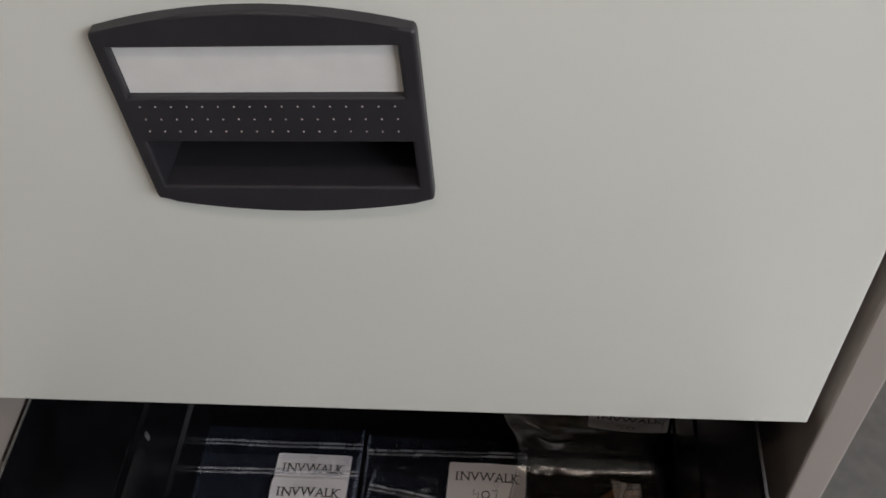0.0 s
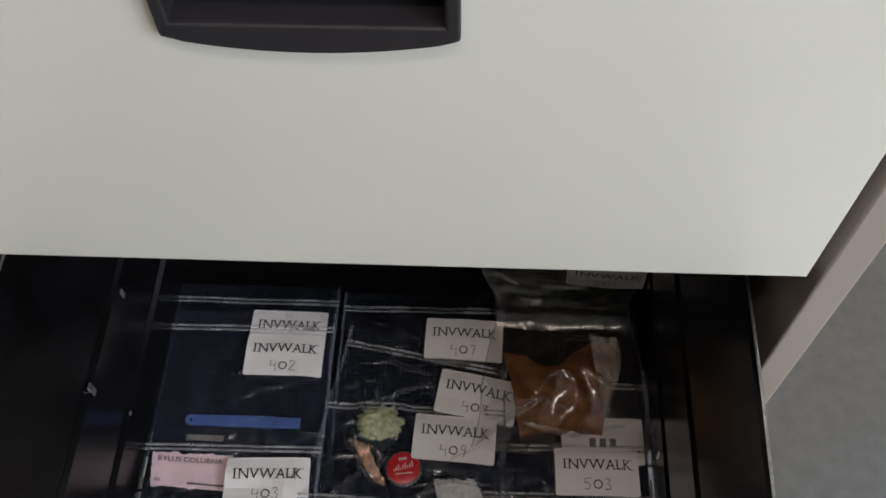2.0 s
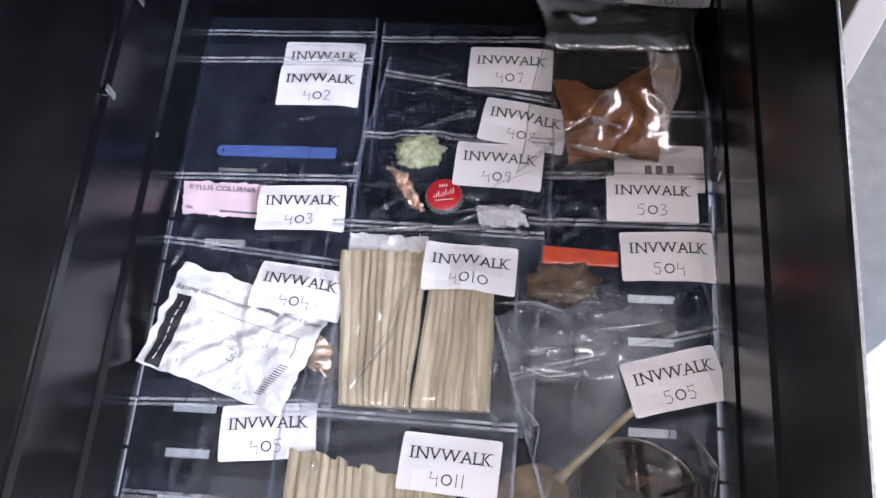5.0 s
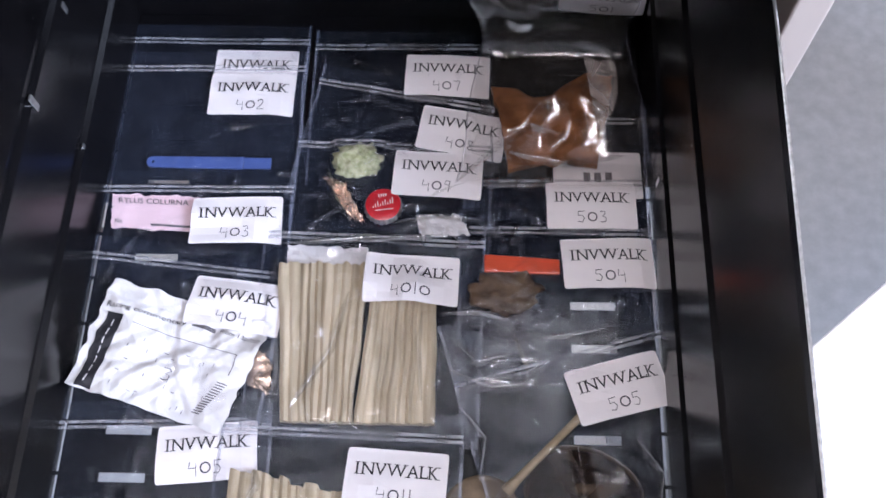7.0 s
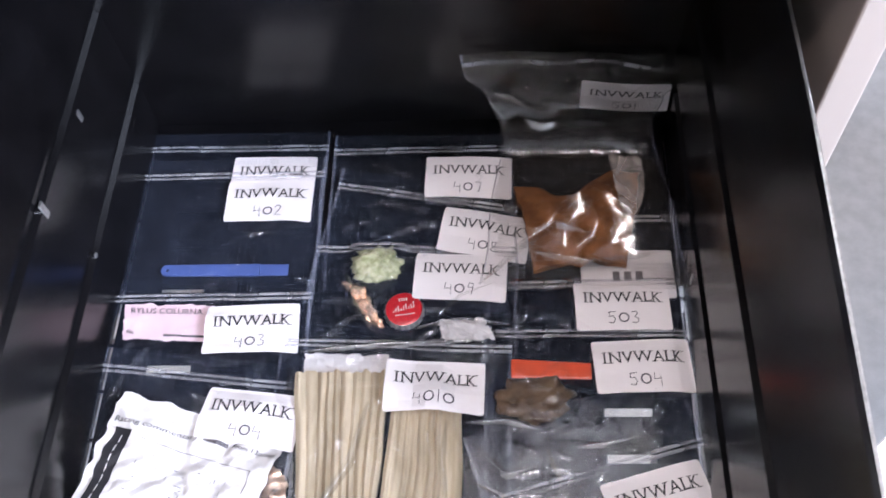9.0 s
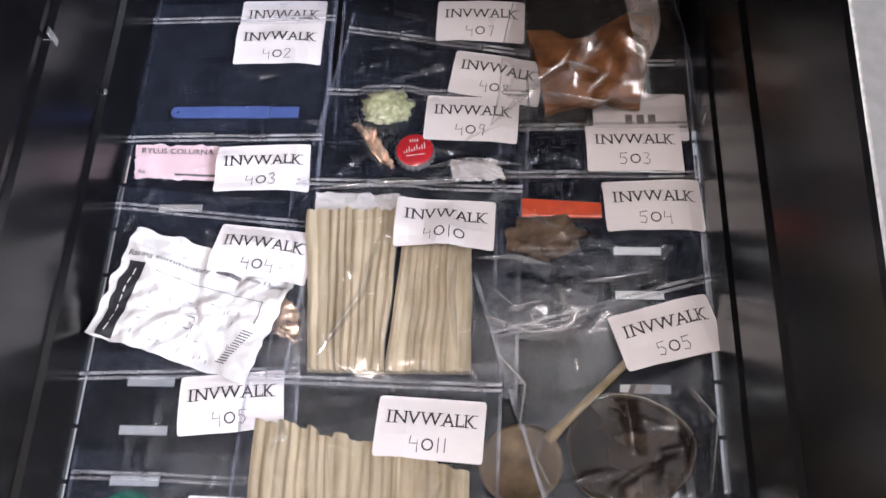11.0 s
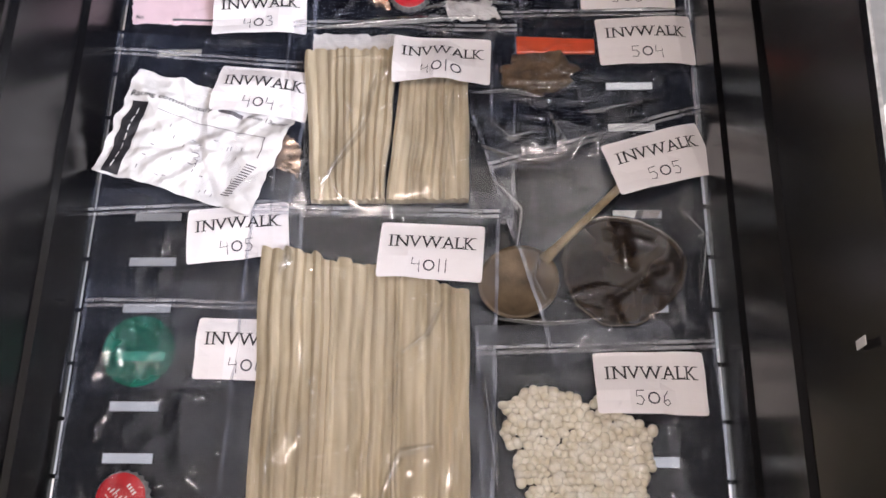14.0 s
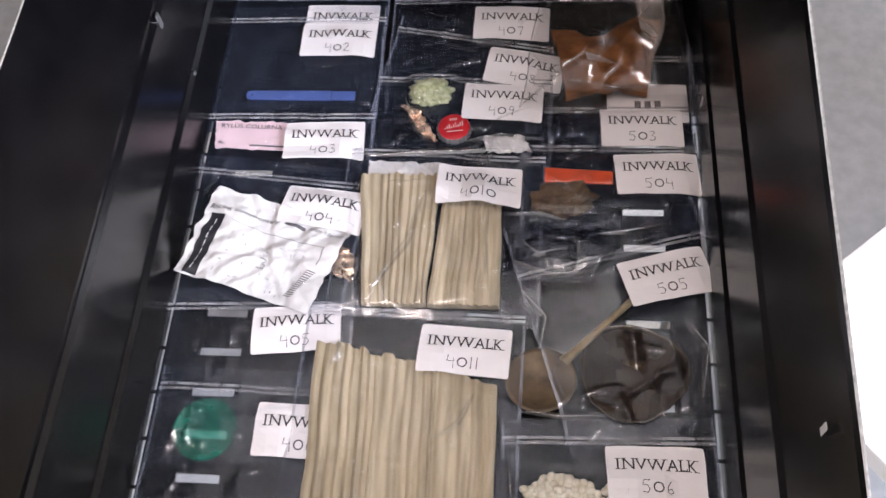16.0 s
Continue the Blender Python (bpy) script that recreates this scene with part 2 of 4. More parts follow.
structure("wall_west", boxed(X0 - 0.1, X0, Y0, Y1, FZ, Z1), DARK_UNSEEN, "unseen side wall of the office, darkened to cut bounced light")
bm = bmesh.new()
for y0, y1, z0, z1 in ((Y0, -2.4, FZ, Z1), (-0.8, Y1, FZ, Z1), (-2.4, -0.8, FZ, 0.92), (-2.4, -0.8, 2.08, Z1)):
    box(bm, X1, X1 + 0.1, y0, y1, z0, z1)
structure("wall_east", bm, PLASTER, "cream plaster wall with a window opening")
win = empty("window_1", "white framed office window letting daylight in", "window", kind="structure")
for a in ((-2.4, -2.35, 0.92, 2.08), (-0.85, -0.8, 0.92, 2.08), (-2.35, -0.85, 0.92, 0.97), (-2.35, -0.85, 2.03, 2.08), (-1.62, -1.58, 0.97, 2.03)):
    part("window_frame", boxed(X1 + 0.03, X1 + 0.08, *a, bevel=0.004), TABLE, win)
lamp = empty("ceiling_lamp", "long ceiling lamp with a glowing diffuser", "ceiling lamp")
part("housing", boxed(-0.6, 0.6, -1.1, -0.8, 2.18, 2.2, bevel=0.004), TABLE, lamp)
part("diffuser", boxed(-0.58, 0.58, -1.09, -0.81, 2.172, 2.179, bevel=0.003), LAMP_GLOW, lamp)

# added sheets either side of the cabinet: the pale floor's shade as grey colour
floor_sheet = tagged(part("shaded_floor_sheet", boxed(0.262, 1.3, -0.45, 1.0, FZ, FZ + 0.006, bevel=0.002), SHADED_GREY), "flat grey sheet added for the shaded floor beside the cabinet", "mat", "carpet mats")
copy_thing(floor_sheet, pose(-1.562, 0, 0))

# white side table beside the cabinet, standing askew
table = empty("side_table", "white laminate side table standing beside the cabinet", "table")
table.matrix_world = pose(0.236, -0.354, 0, 0, 0, 40.0)
part("tabletop", boxed(0, 0.9, -0.6, 0, -0.055, -0.03, bevel=0.003), TABLE, table)
for x, y in ((0.05, -0.55), (0.85, -0.55), (0.85, -0.05), (0.12, -0.05)):
    part("leg", boxed(x - 0.02, x + 0.02, y - 0.02, y + 0.02, FZ + 0.0061, -0.0551, bevel=0.003), TABLE, table)

# ---- filing cabinet ----
FY = -0.19
cabinet = empty("filing_cabinet", "beige and white steel filing cabinet with an open drawer", "cabinet")
for s in (-1, 1):
    a, b = sorted((s * 0.2322, s * 0.2512))
    part("side_panel", boxed(a, b, FY, 0.43, FZ, 0.64, bevel=0.0015), BEIGE, cabinet)
part("top_panel", boxed(-0.2320, 0.2320, FY, 0.43, 0.615, 0.64, bevel=0.0015), BEIGE, cabinet)
part("back_panel", boxed(-0.2320, 0.2320, 0.422, 0.43, FZ, 0.6148), BLACK, cabinet)
part("plinth", boxed(-0.2320, 0.2320, FY + 0.03, 0.42, FZ, FZ + 0.03), BEIGE, cabinet)
for s in (-1, 1):
    for z in (-0.27, 0.05, 0.36):
        part("runner", boxed(*sorted((s * 0.2319, s * 0.2212)), FY + 0.02, 0.41, z, z + 0.03, bevel=0.002), BLACK, cabinet)


def handle_outline():
    """The handle's outline: straight sides, bowed top and bottom, rounded corners."""
    cx, hw, pts = -0.0018, 0.0538, []
    for k in range(17):
        u = -1 + k / 8
        pts.append((cx + (hw - 0.001) * u, 0.4775 - 0.0062 * (1 - u * u)))
    pts += [(cx + hw - 0.0002, 0.4782), (cx + hw, 0.480), (cx + hw, 0.5535), (cx + hw - 0.0003, 0.5551)]
    for k in range(17):
        u = 1 - k / 8
        pts.append((cx + (hw - 0.001) * u, 0.5560 + 0.0075 * (1 - u * u)))
    pts += [(cx - hw + 0.0003, 0.5551), (cx - hw, 0.5535), (cx - hw, 0.480), (cx - hw + 0.0002, 0.4782)]
    return pts


def rect(x0, x1, z0, z1):
    return [(x0, z0), (x1, z0), (x1, z1), (x0, z1)]


def drawer_face(parent, name="front"):
    """The white front with its moulded handle; the front face lies at FY, the lower edge at z = 0.31."""
    face = part(name, plate(rect(-0.225, 0.225, 0.31, 0.605), [rect(-0.052, 0.048, 0.483, 0.509)], FY, FY + 0.02, bevel=0.0014), WHITE, parent)
    h = part("handle", plate(handle_outline(), [rect(-0.0505, 0.0455, 0.5285, 0.5498), rect(-0.0505, 0.0465, 0.4845, 0.5075)], FY - 0.0050, FY - 0.0002, bevel=0.0013), HANDLE, parent,
             "charcoal plastic handle with card window")
    part("card", boxed(-0.0504, 0.0454, FY - 0.0020, FY - 0.0006, 0.5286, 0.5497), CARD, h, "blank white card")
    cup = bmesh.new()
    box(cup, -0.0518, 0.0478, FY + 0.028, FY + 0.030, 0.4832, 0.5088)
    box(cup, -0.0518, 0.0478, FY - 0.0001, FY + 0.0279, 0.5076, 0.5088)
    box(cup, -0.0518, 0.0478, FY - 0.0001, FY + 0.0279, 0.4832, 0.4844)
    box(cup, -0.0518, -0.0506, FY - 0.0001, FY + 0.0279, 0.4845, 0.5075)
    box(cup, 0.0466, 0.0478, FY - 0.0001, FY + 0.0279, 0.4845, 0.5075)
    part("finger_recess", cup, HANDLE, h)
    dots = bmesh.new()
    for row in range(3):
        for k in range(17):
            bmesh.ops.create_icosphere(dots, subdivisions=1, radius=0.00042, matrix=Matrix.Translation((-0.0475 + k * 0.0056 + (row % 2) * 0.0004, FY - 0.0050, 0.5247 - row * 0.0058)))
    tagged(part("grip_dots", dots, DOT, h, "rows of small raised grip dots"), kind="stuff")
    return face


shut = empty("closed_drawer", "closed upper drawer with white enamel front and charcoal handle", "drawer", "drawers of the cabinet")
drawer_face(shut)
body = bmesh.new()
for s in (-1, 1):
    box(body, *sorted((s * 0.2145, s * 0.2135)), FY + 0.021, 0.40, 0.332, 0.55)
box(body, -0.213, 0.213, 0.399, 0.40, 0.332, 0.55)
part("body", body, BLACK, shut, "black steel drawer body")
part("base_plate", boxed(-0.2134, 0.2134, FY + 0.031, 0.398, 0.332, 0.334), BLACK, shut)
for dz in (-0.62, -0.93):
    copy_thing(shut, pose(0, 0, dz + 0.002))

# ---- the open drawer ----
drawer = empty("open_drawer", "open black steel drawer full of labelled sample bags", "drawer", "drawers of the cabinet")
BY, DY = -0.026, -0.605
SLOT_Y = [-0.0513 - 0.0313 * k for k in range(17)]


def base_plate():
    bm = bmesh.new()

    def strip(x0, x1, gaps):
        y = BY
        for a, b in sorted(gaps, reverse=True):
            if y - a > 1e-5:
                box(bm, x0, x1, a, y, -0.0012, 0)
            y = b
        box(bm, x0, x1, DY, y, -0.0012, 0)

    slots = [(y + 0.0030, y - 0.0030) for y in SLOT_Y]
    slits = [(-0.05 - 0.0345 * k, -0.05 - 0.0345 * k - 0.0318) for k in range(15)]
    strip(-0.2000, -0.1984, slits)
    strip(-0.1984, -0.1715, [])
    strip(-0.1715, -0.1405, slots)
    strip(-0.1405, 0.1405, [])
    strip(0.1405, 0.1715, slots)
    strip(0.1715, 0.1982, [])
    strip(0.1982, 0.2000, slits)
    return bm


part("base_plate", base_plate(), BLACK, drawer, "black base plate with punched slots")
PROFILE = [(0.2002, -0.001), (0.2002, 0.0500), (0.2035, 0.0530), (0.2035, 0.0600), (0.2005, 0.0635), (0.2030, 0.1250), (0.2062, 0.1280), (0.2062, 0.1350), (0.2034, 0.1385), (0.2165, 0.2330), (0.2178, 0.2375), (0.2196, 0.2375),
           (0.2204, 0.2350), (0.2190, 0.2250), (0.2085, 0.1390), (0.2080, 0.0640), (0.2050, 0.0490), (0.2014, -0.001)]


def side_point(s, x, y, z):
    """A point of a side wall: the one flares a little more, the other grows lower towards the front."""
    if z < 0.14:
        return (s * x, y, z)
    if s < 0:
        return (-x - 0.009 * (z - 0.14) / 0.1, y, z)
    return (x, y, 0.14 + (z - 0.14) * (1 - 0.34 * max(0, -0.20 - y) / 0.40))


for s in (-1, 1):
    bm = bmesh.new()
    n = 12
    rings = [[bm.verts.new(side_point(s, x, BY + (DY - BY) * k / n, z)) for x, z in PROFILE] for k in range(n + 1)]
    for k in range(n):
        for i in range(len(PROFILE)):
            j = (i + 1) % len(PROFILE)
            bm.faces.new((rings[k][i], rings[k][j], rings[k + 1][j], rings[k + 1][i]))
    bm.faces.new(rings[0])
    bm.faces.new(rings[-1])
    wall = part("side_wall", bm, BLACK, drawer)
    rim = grid(2, 12, lambda u, v: tuple(Vector(side_point(s, 0.2178 + 0.0018 * u, BY + (DY - BY) * v, 0.2375)) + Vector((0, 0, 0.0004 + 0.0004 * math.sin(math.pi * u)))))
    part("rim_edge", rim, STEEL, wall, "bright worn steel rim")
    tabs_and_glint = ((-0.186, 0.118, 0.0045, 0.013), (-0.106, 0.110, 0.004, 0.009), (-0.176, 0.044, 0.003, 0.009)) if s < 0 else ((-0.188, 0.028, 0.003, 0.010), (-0.497, 0.183, 0.004, 0.010))
    for y, z, w, h in tabs_and_glint:
        x = s * (0.2003 + z * 0.026 if z < 0.15 else 0.2103)
        # the high right one is no tab: a bright light spot painted as white card
        part("tab_or_glint", boxed(*sorted((x, x - s * (0.0012 if z < 0.15 else 0.0005))), y - w, y, z, z + h, bevel=0.0002), STEEL if z < 0.15 else CARD, wall, "small bright punched steel tab, the high one a painted spot of light")
back = boxed(-0.2122, 0.2122, BY + 0.0002, BY + 0.0014, -0.001, 0.215)
box(back, -0.2122, 0.2122, BY - 0.004, BY + 0.0014, 0.2151, 0.2165, bevel=0.0004)
part("back_wall", back, BLACK, drawer, "black steel back wall")
face = bmesh.new()
box(face, -0.225, 0.225, DY - 0.022, DY - 0.001, 0.0 - 0.02, 0.275, bevel=0.0014)
part("front", face, WHITE, drawer, "white enamel front of the open drawer")


# ---- sample bags ----
US = [0, 0.012, 0.034, 0.15, 0.29, 0.43, 0.57, 0.71, 0.85, 0.966, 0.988, 1]
VS = [0, 0.02, 0.058, 0.2, 0.36, 0.5, 0.64, 0.8, 0.942, 0.98, 1]
LW, LH = 0.065, 0.0385


def smooth(a, b, x):
    u = min(1, max(0, (x - a) / (b - a)))
    return u * u * (3 - 2 * u)


WORD = (("I", 0.0, 0.04), ("N", 0.085, 0.225), ("V", 0.24, 0.375), ("W", 0.385, 0.615), ("A", 0.63, 0.765), ("L", 0.785, 0.875), ("K", 0.89, 1.0))
SERIFS = {"I": ((0.5, 0), (0.5, 1)), "N": ((0, 0), (0, 1), (1, 1)), "V": ((0, 1), (1, 1)), "W": ((0, 1), (0.5, 1), (1, 1)), "A": ((0, 0), (1, 0)), "L": ((0, 0), (0, 1)), "K": ((0, 0), (0, 1), (0.95, 0), (0.95, 1))}


def absorb(bm, other):
    tmp = bpy.data.meshes.new("tmp")
    other.to_mesh(tmp)
    other.free()
    bm.from_mesh(tmp)
    bpy.data.meshes.remove(tmp)


def flat_bar(bm, a, b, half):
    """A flat stroke from a to b."""
    a, b = Vector(a), Vector(b)
    d = (b - a).normalized()
    n = Vector((-d.y, d.x)) * half
    a, b = a - d * half * 0.6, b + d * half * 0.6
    bm.faces.new([bm.verts.new((*q, 0)) for q in (a - n, b - n, b + n, a + n)])


def serif_word(width=0.0528, height=0.0080):
    """The printed word in capitals with serifs: the built-in letters with small feet."""
    bm = bmesh.new()
    for letter, a, b in WORD:
        g = set_text(lettering(letter, 0.01), width * (b - a) if letter != "I" else 0.0012, height)
        bmesh.ops.translate(g, verts=g.verts, vec=(width * a + (0.0006 if letter == "I" else 0), 0, 0))
        absorb(bm, g)
        for u, v in SERIFS[letter]:
            x = width * (a + (b - a) * u) + (0.0005 if u == 0 else -0.0005 if u == 1 else 0.0002 if letter == "I" else 0)
            flat_bar(bm, (x - 0.0015, v * (height - 0.0004) + 0.0002), (x + 0.0015, v * (height - 0.0004) + 0.0002), 0.00026)
    flat_bar(bm, (width * 0.873, 0.0002), (width * 0.873, 0.0019), 0.0003)
    return bm


PEN_STROKES = {
    "1": ((0.5, 1), (0.47, 0)),
    "2": ((0.05, 0.8), (0.3, 1), (0.75, 0.95), (0.8, 0.7), (0.4, 0.3), (0.05, 0.03), (0.95, 0.0)),
    "3": ((0.1, 0.95), (0.6, 1), (0.75, 0.8), (0.35, 0.55), (0.8, 0.4), (0.75, 0.1), (0.4, 0), (0.05, 0.08)),
    "4": ((0.15, 0.95), (0.05, 0.45), (0.85, 0.5), (0.8, 0.85), (0.85, -0.1)),
    "5": ((0.9, 1), (0.15, 0.97), (0.12, 0.6), (0.6, 0.62), (0.85, 0.35), (0.6, 0.02), (0.05, 0.08)),
    "6": ((0.6, 1), (0.2, 0.6), (0.12, 0.2), (0.45, 0), (0.8, 0.2), (0.6, 0.45), (0.2, 0.3)),
    "7": ((0.05, 0.95), (0.85, 1), (0.5, 0.0)),
    "8": ((0.75, 0.95), (0.2, 0.9), (0.3, 0.6), (0.8, 0.25), (0.5, 0), (0.15, 0.2), (0.6, 0.55), (0.75, 0.95)),
    "9": ((0.8, 0.9), (0.3, 1), (0.15, 0.65), (0.6, 0.55), (0.82, 0.9), (0.7, 0.4), (0.6, -0.05)),
}


def ribbon(bm, pts, half):
    """A flat unbroken pen line through the points."""
    pts = [Vector(p) for p in pts]
    rows = []
    for k, p in enumerate(pts):
        d = (pts[min(k + 1, len(pts) - 1)] - p).normalized() + (p - pts[max(k - 1, 0)]).normalized()
        d = d.normalized() if d.length > 1e-6 else Vector((1, 0))
        rows.append([bm.verts.new((p.x - w * d.y, p.y + w * d.x, 0)) for w in (-half, half)])
    for a, b in zip(rows, rows[1:]):
        bm.faces.new((a[0], a[1], b[1], b[0]))


def pen_number(number, tall=0.0088):
    """A sample number: the nought is printed, the other digits are written in thin pen."""
    bm, x = bmesh.new(), 0.0
    for d in number:
        if d == "0":
            g = set_text(lettering("O", 0.01), 0.0072, 0.0074)
            bmesh.ops.translate(g, verts=g.verts, vec=(x, 0.0006, 0))
            absorb(bm, g)
            x += 0.0086
        else:
            w = 0.0026 if d == "1" else 0.0058
            pts = [(x + w * a, tall * b) for a, b in PEN_STROKES[d]]
            ribbon(bm, pts, 0.00030)
            x += w + 0.0014
    return bm, x - 0.0014


def sticker(parent, place, title, number):
    """A white label with rounded corners; place(u, v, lift) turns label metres into the parent's space."""
    r = 0.0021
    bm = bmesh.new()
    rows = []
    for v in VS:
        row = []
        for u in US:
            x, y = u * LW, v * LH
            cx, cy = min(max(x, r), LW - r), min(max(y, r), LH - r)
            d = math.hypot(x - cx, y - cy)
            if d > r:
                x, y = cx + (x - cx) * r / d, cy + (y - cy) * r / d
            row.append(bm.verts.new(place(x, y, 0.0)))
        rows.append(row)
    for j in range(len(VS) - 1):
        for i in range(len(US) - 1):
            bm.faces.new((rows[j][i], rows[j + 1][i], rows[j + 1][i + 1], rows[j][i + 1]))
    lab = part("label", bm, LABEL, parent, "white printed paper label")
    if title:
        t = serif_word()
        for v in t.verts:
            v.co = place(0.0062 + v.co.x, 0.0176 - v.co.y, 0.0009)
        part("lettering", t, INK, lab)
    if number:
        t, w = pen_number(number)
        for v in t.verts:
            v.co = place(0.0325 - w / 2 + v.co.x, 0.0338 - v.co.y, 0.0009)
        part("number", t, PEN, lab)
    return lab


def bag(number, x0, x1, yzip, ybot, turn, base, bulge, seed, label_at=None, bumps=(), lip=0.016, title="INVWALK", crush=1.0, hide=False):
    """A clear grip-seal bag lying in the drawer: two sheets, welded seams, the zip and its label."""
    w, length = x1 - x0, yzip - ybot
    ob = empty("sample_bag", "clear plastic grip-seal bag with white label %s lying in the drawer" % number, "plastic bag", "sample bags in the drawer")
    m = pose((x0 + x1) / 2, yzip, base, 0, 0, turn)
    ob.matrix_world = m
    inv = m.inverted()
    local = [(inv @ Vector((bx, by, base)), rx, ry, hh) for bx, by, rx, ry, hh in bumps]

    rnd = random.Random(seed * 7 + 1)
    creases = []
    for _ in range(int(15 * crush) + 4):
        ang = rnd.choice((rnd.uniform(-0.5, 0.5), rnd.uniform(1.1, 2.0), rnd.uniform(0, math.pi)))
        creases.append((rnd.uniform(-0.5, 0.5) * w, rnd.uniform(-length, lip * 0.8 if lip > 0.03 else -0.08 * length), math.cos(ang), math.sin(ang), rnd.uniform(0.012, 0.042), rnd.uniform(0.0011, 0.0030), rnd.uniform(0.0012, 0.0036)))

    for _ in range(7 if crush > 1.4 else 2):
        ang = rnd.uniform(0.9, 2.2)
        creases.append((rnd.uniform(-0.42, 0.42) * w, -rnd.uniform(0.2, 0.95) * length, math.cos(ang), math.sin(ang), rnd.uniform(0.02, 0.05), rnd.uniform(0.0035, 0.006), rnd.uniform(0.0018, 0.0036)))

    def height(x, y):
        ex = smooth(0, 0.03, w / 2 - abs(x))
        ey = smooth(0, 0.028, y + length) * (smooth(-0.002, 0.022, -y) if y < 0.002 else 0.0)
        e = max(ex * ey, 0.7 * ex if lip > 0.03 and y > 0.004 else 0)
        z = 0.0012 + bulge * e
        for p, rx, ry, hh in local:
            d = max(abs(x - p.x) / rx, abs(y - p.y) / ry)
            z = max(z, hh * (1 - smooth(0.85, 1.7, d)) + 0.0012)
        a = (0.25 + 0.75 * e) * crush
        z += a * 0.0010 * noise.noise(Vector((x * 28, y * 28, seed))) + a * 0.0008 * noise.noise(Vector((x * 70, y * 70, seed + 4)))
        for px, py, dx, dy, ln, wd, hh in creases:
            along, off = (x - px) * dx + (y - py) * dy, (x - px) * dy - (y - py) * dx
            off += 0.003 * noise.noise(Vector((along * 40, px * 99, 1.0)))
            if abs(off) < 3 * wd and abs(along) < ln:
                z += a * hh * math.exp(-(off / wd) ** 2) * (1 - (along / ln) ** 2)
        return max(z, 0.0011)

    def film(u, v):
        x, y = (u - 0.5) * w, lip - v * (length + lip)
        wob = 0.0012 * noise.noise(Vector((y * 30, seed, u)))
        return (x + wob, y, height(x, y))

    part("film", grid(104, 104, film), FILM, ob, smooth=True)
    part("back_film", grid(28, 28, lambda u, v: ((u - 0.5) * w, lip - v * (length + lip), 0.0007 + 0.0007 * noise.noise(Vector((u * 9, v * 9, seed * 3.0))))), FILM, ob, smooth=True)
    for s in (0, 1):
        def seam(u, v):
            x, y = (s - 0.5) * w + (0.0022 * u if s == 0 else -0.0022 * u), lip - v * (length + lip)
            return (x + 0.0012 * noise.noise(Vector((y * 30, seed, s))), y, height(x, y) + 0.0005)
        part("side_seam", grid(1, 36, seam), EDGE, ob)
    z = bmesh.new()
    for k, (y0, y1) in enumerate(((0.0030, 0.0008), (-0.0006, -0.0028))):
        g = grid(30, 2, lambda u, v: ((u - 0.5) * w * 0.995, y0 + (y1 - y0) * v + 0.0006 * noise.noise(Vector((u * 3, seed, 4.0))),
                                      height((u - 0.5) * w, 0) + 0.0007 + 0.0009 * math.sin(math.pi * v)))
        tmp = bpy.data.meshes.new("tmp")
        g.to_mesh(tmp)
        g.free()
        z.from_mesh(tmp)
        bpy.data.meshes.remove(tmp)
    part("zip_strip", z, ZIP, ob, "milky press-to-close strip", smooth=True)
    if label_at:
        lx, ly, lturn = label_at
        lm = inv @ pose(lx, ly, base, 0, 0, lturn)
        nx, ny = 4, 3
        lattice = [[max(height(*((lm @ Vector((LW * (i + du) / nx, -LH * (j + dv) / ny, 0))).to_2d())) for du in (-0.3, 0, 0.3) for dv in (-0.3, 0, 0.3)) for i in range(nx + 1)] for j in range(ny + 1)]

        def place(x, y, lift):
            p = lm @ Vector((x, -y, 0))
            fx, fy = min(x / LW * nx, nx - 1e-6), min(y / LH * ny, ny - 1e-6)
            i, j = max(0, int(fx)), max(0, int(fy))
            a, b = fx - i, fy - j
            a, b = a * a * (3 - 2 * a), b * b * (3 - 2 * b)
            z = (lattice[j][i] * (1 - a) + lattice[j][i + 1] * a) * (1 - b) + (lattice[j + 1][i] * (1 - a) + lattice[j + 1][i + 1] * a) * b
            return Vector((p.x, p.y, z + 0.0010 + lift))
        lab = sticker(ob, place, title, "" if hide else number)
        if hide:
            bars = bmesh.new()
            for k in range(3):
                vs = [bars.verts.new(place(0.022 + 0.008 * k + dx, dy, 0.0004)) for dx, dy in ((0, 0.017), (0.005, 0.017), (0.005, 0.0245), (0, 0.0245))]
                bars.faces.new(vs)
            part("faint_writing", bars, GREY_INK, lab)
    return ob


# the bags of the first row
bag("401", -0.207, -0.059, -0.053, -0.175, 0, 0.0006, 0.0008, 1, (-0.132, -0.062, -0.5), crush=0.3)
bag("402", -0.209, -0.060, -0.080, -0.200, 0.5, 0.0024, 0.0035, 2, (-0.132, -0.0865, 0.5), [(-0.127, -0.163, 0.05, 0.008, 0.0035)])
bag("403", -0.209, -0.060, -0.187, -0.305, 1, 0.0042, 0.0045, 3, (-0.132, -0.196, 3.0), [(-0.162, -0.206, 0.032, 0.015, 0.0025)])
bag("404", -0.203, -0.056, -0.2475, -0.365, -6, 0.0030, 0.0070, 4, (-0.121, -0.256, -6.5), [(-0.132, -0.32, 0.05, 0.045, 0.0095)])
bag("405", -0.206, -0.059, -0.361, -0.480, 2.3, 0.0056, 0.0045, 5, (-0.133, -0.364, 5.5))
bag("406", -0.194, -0.046, -0.4265, -0.565, -1, 0.0040, 0.0065, 6, (-0.117, -0.437, -1.0), [(-0.155, -0.456, 0.023, 0.023, 0.0055)])
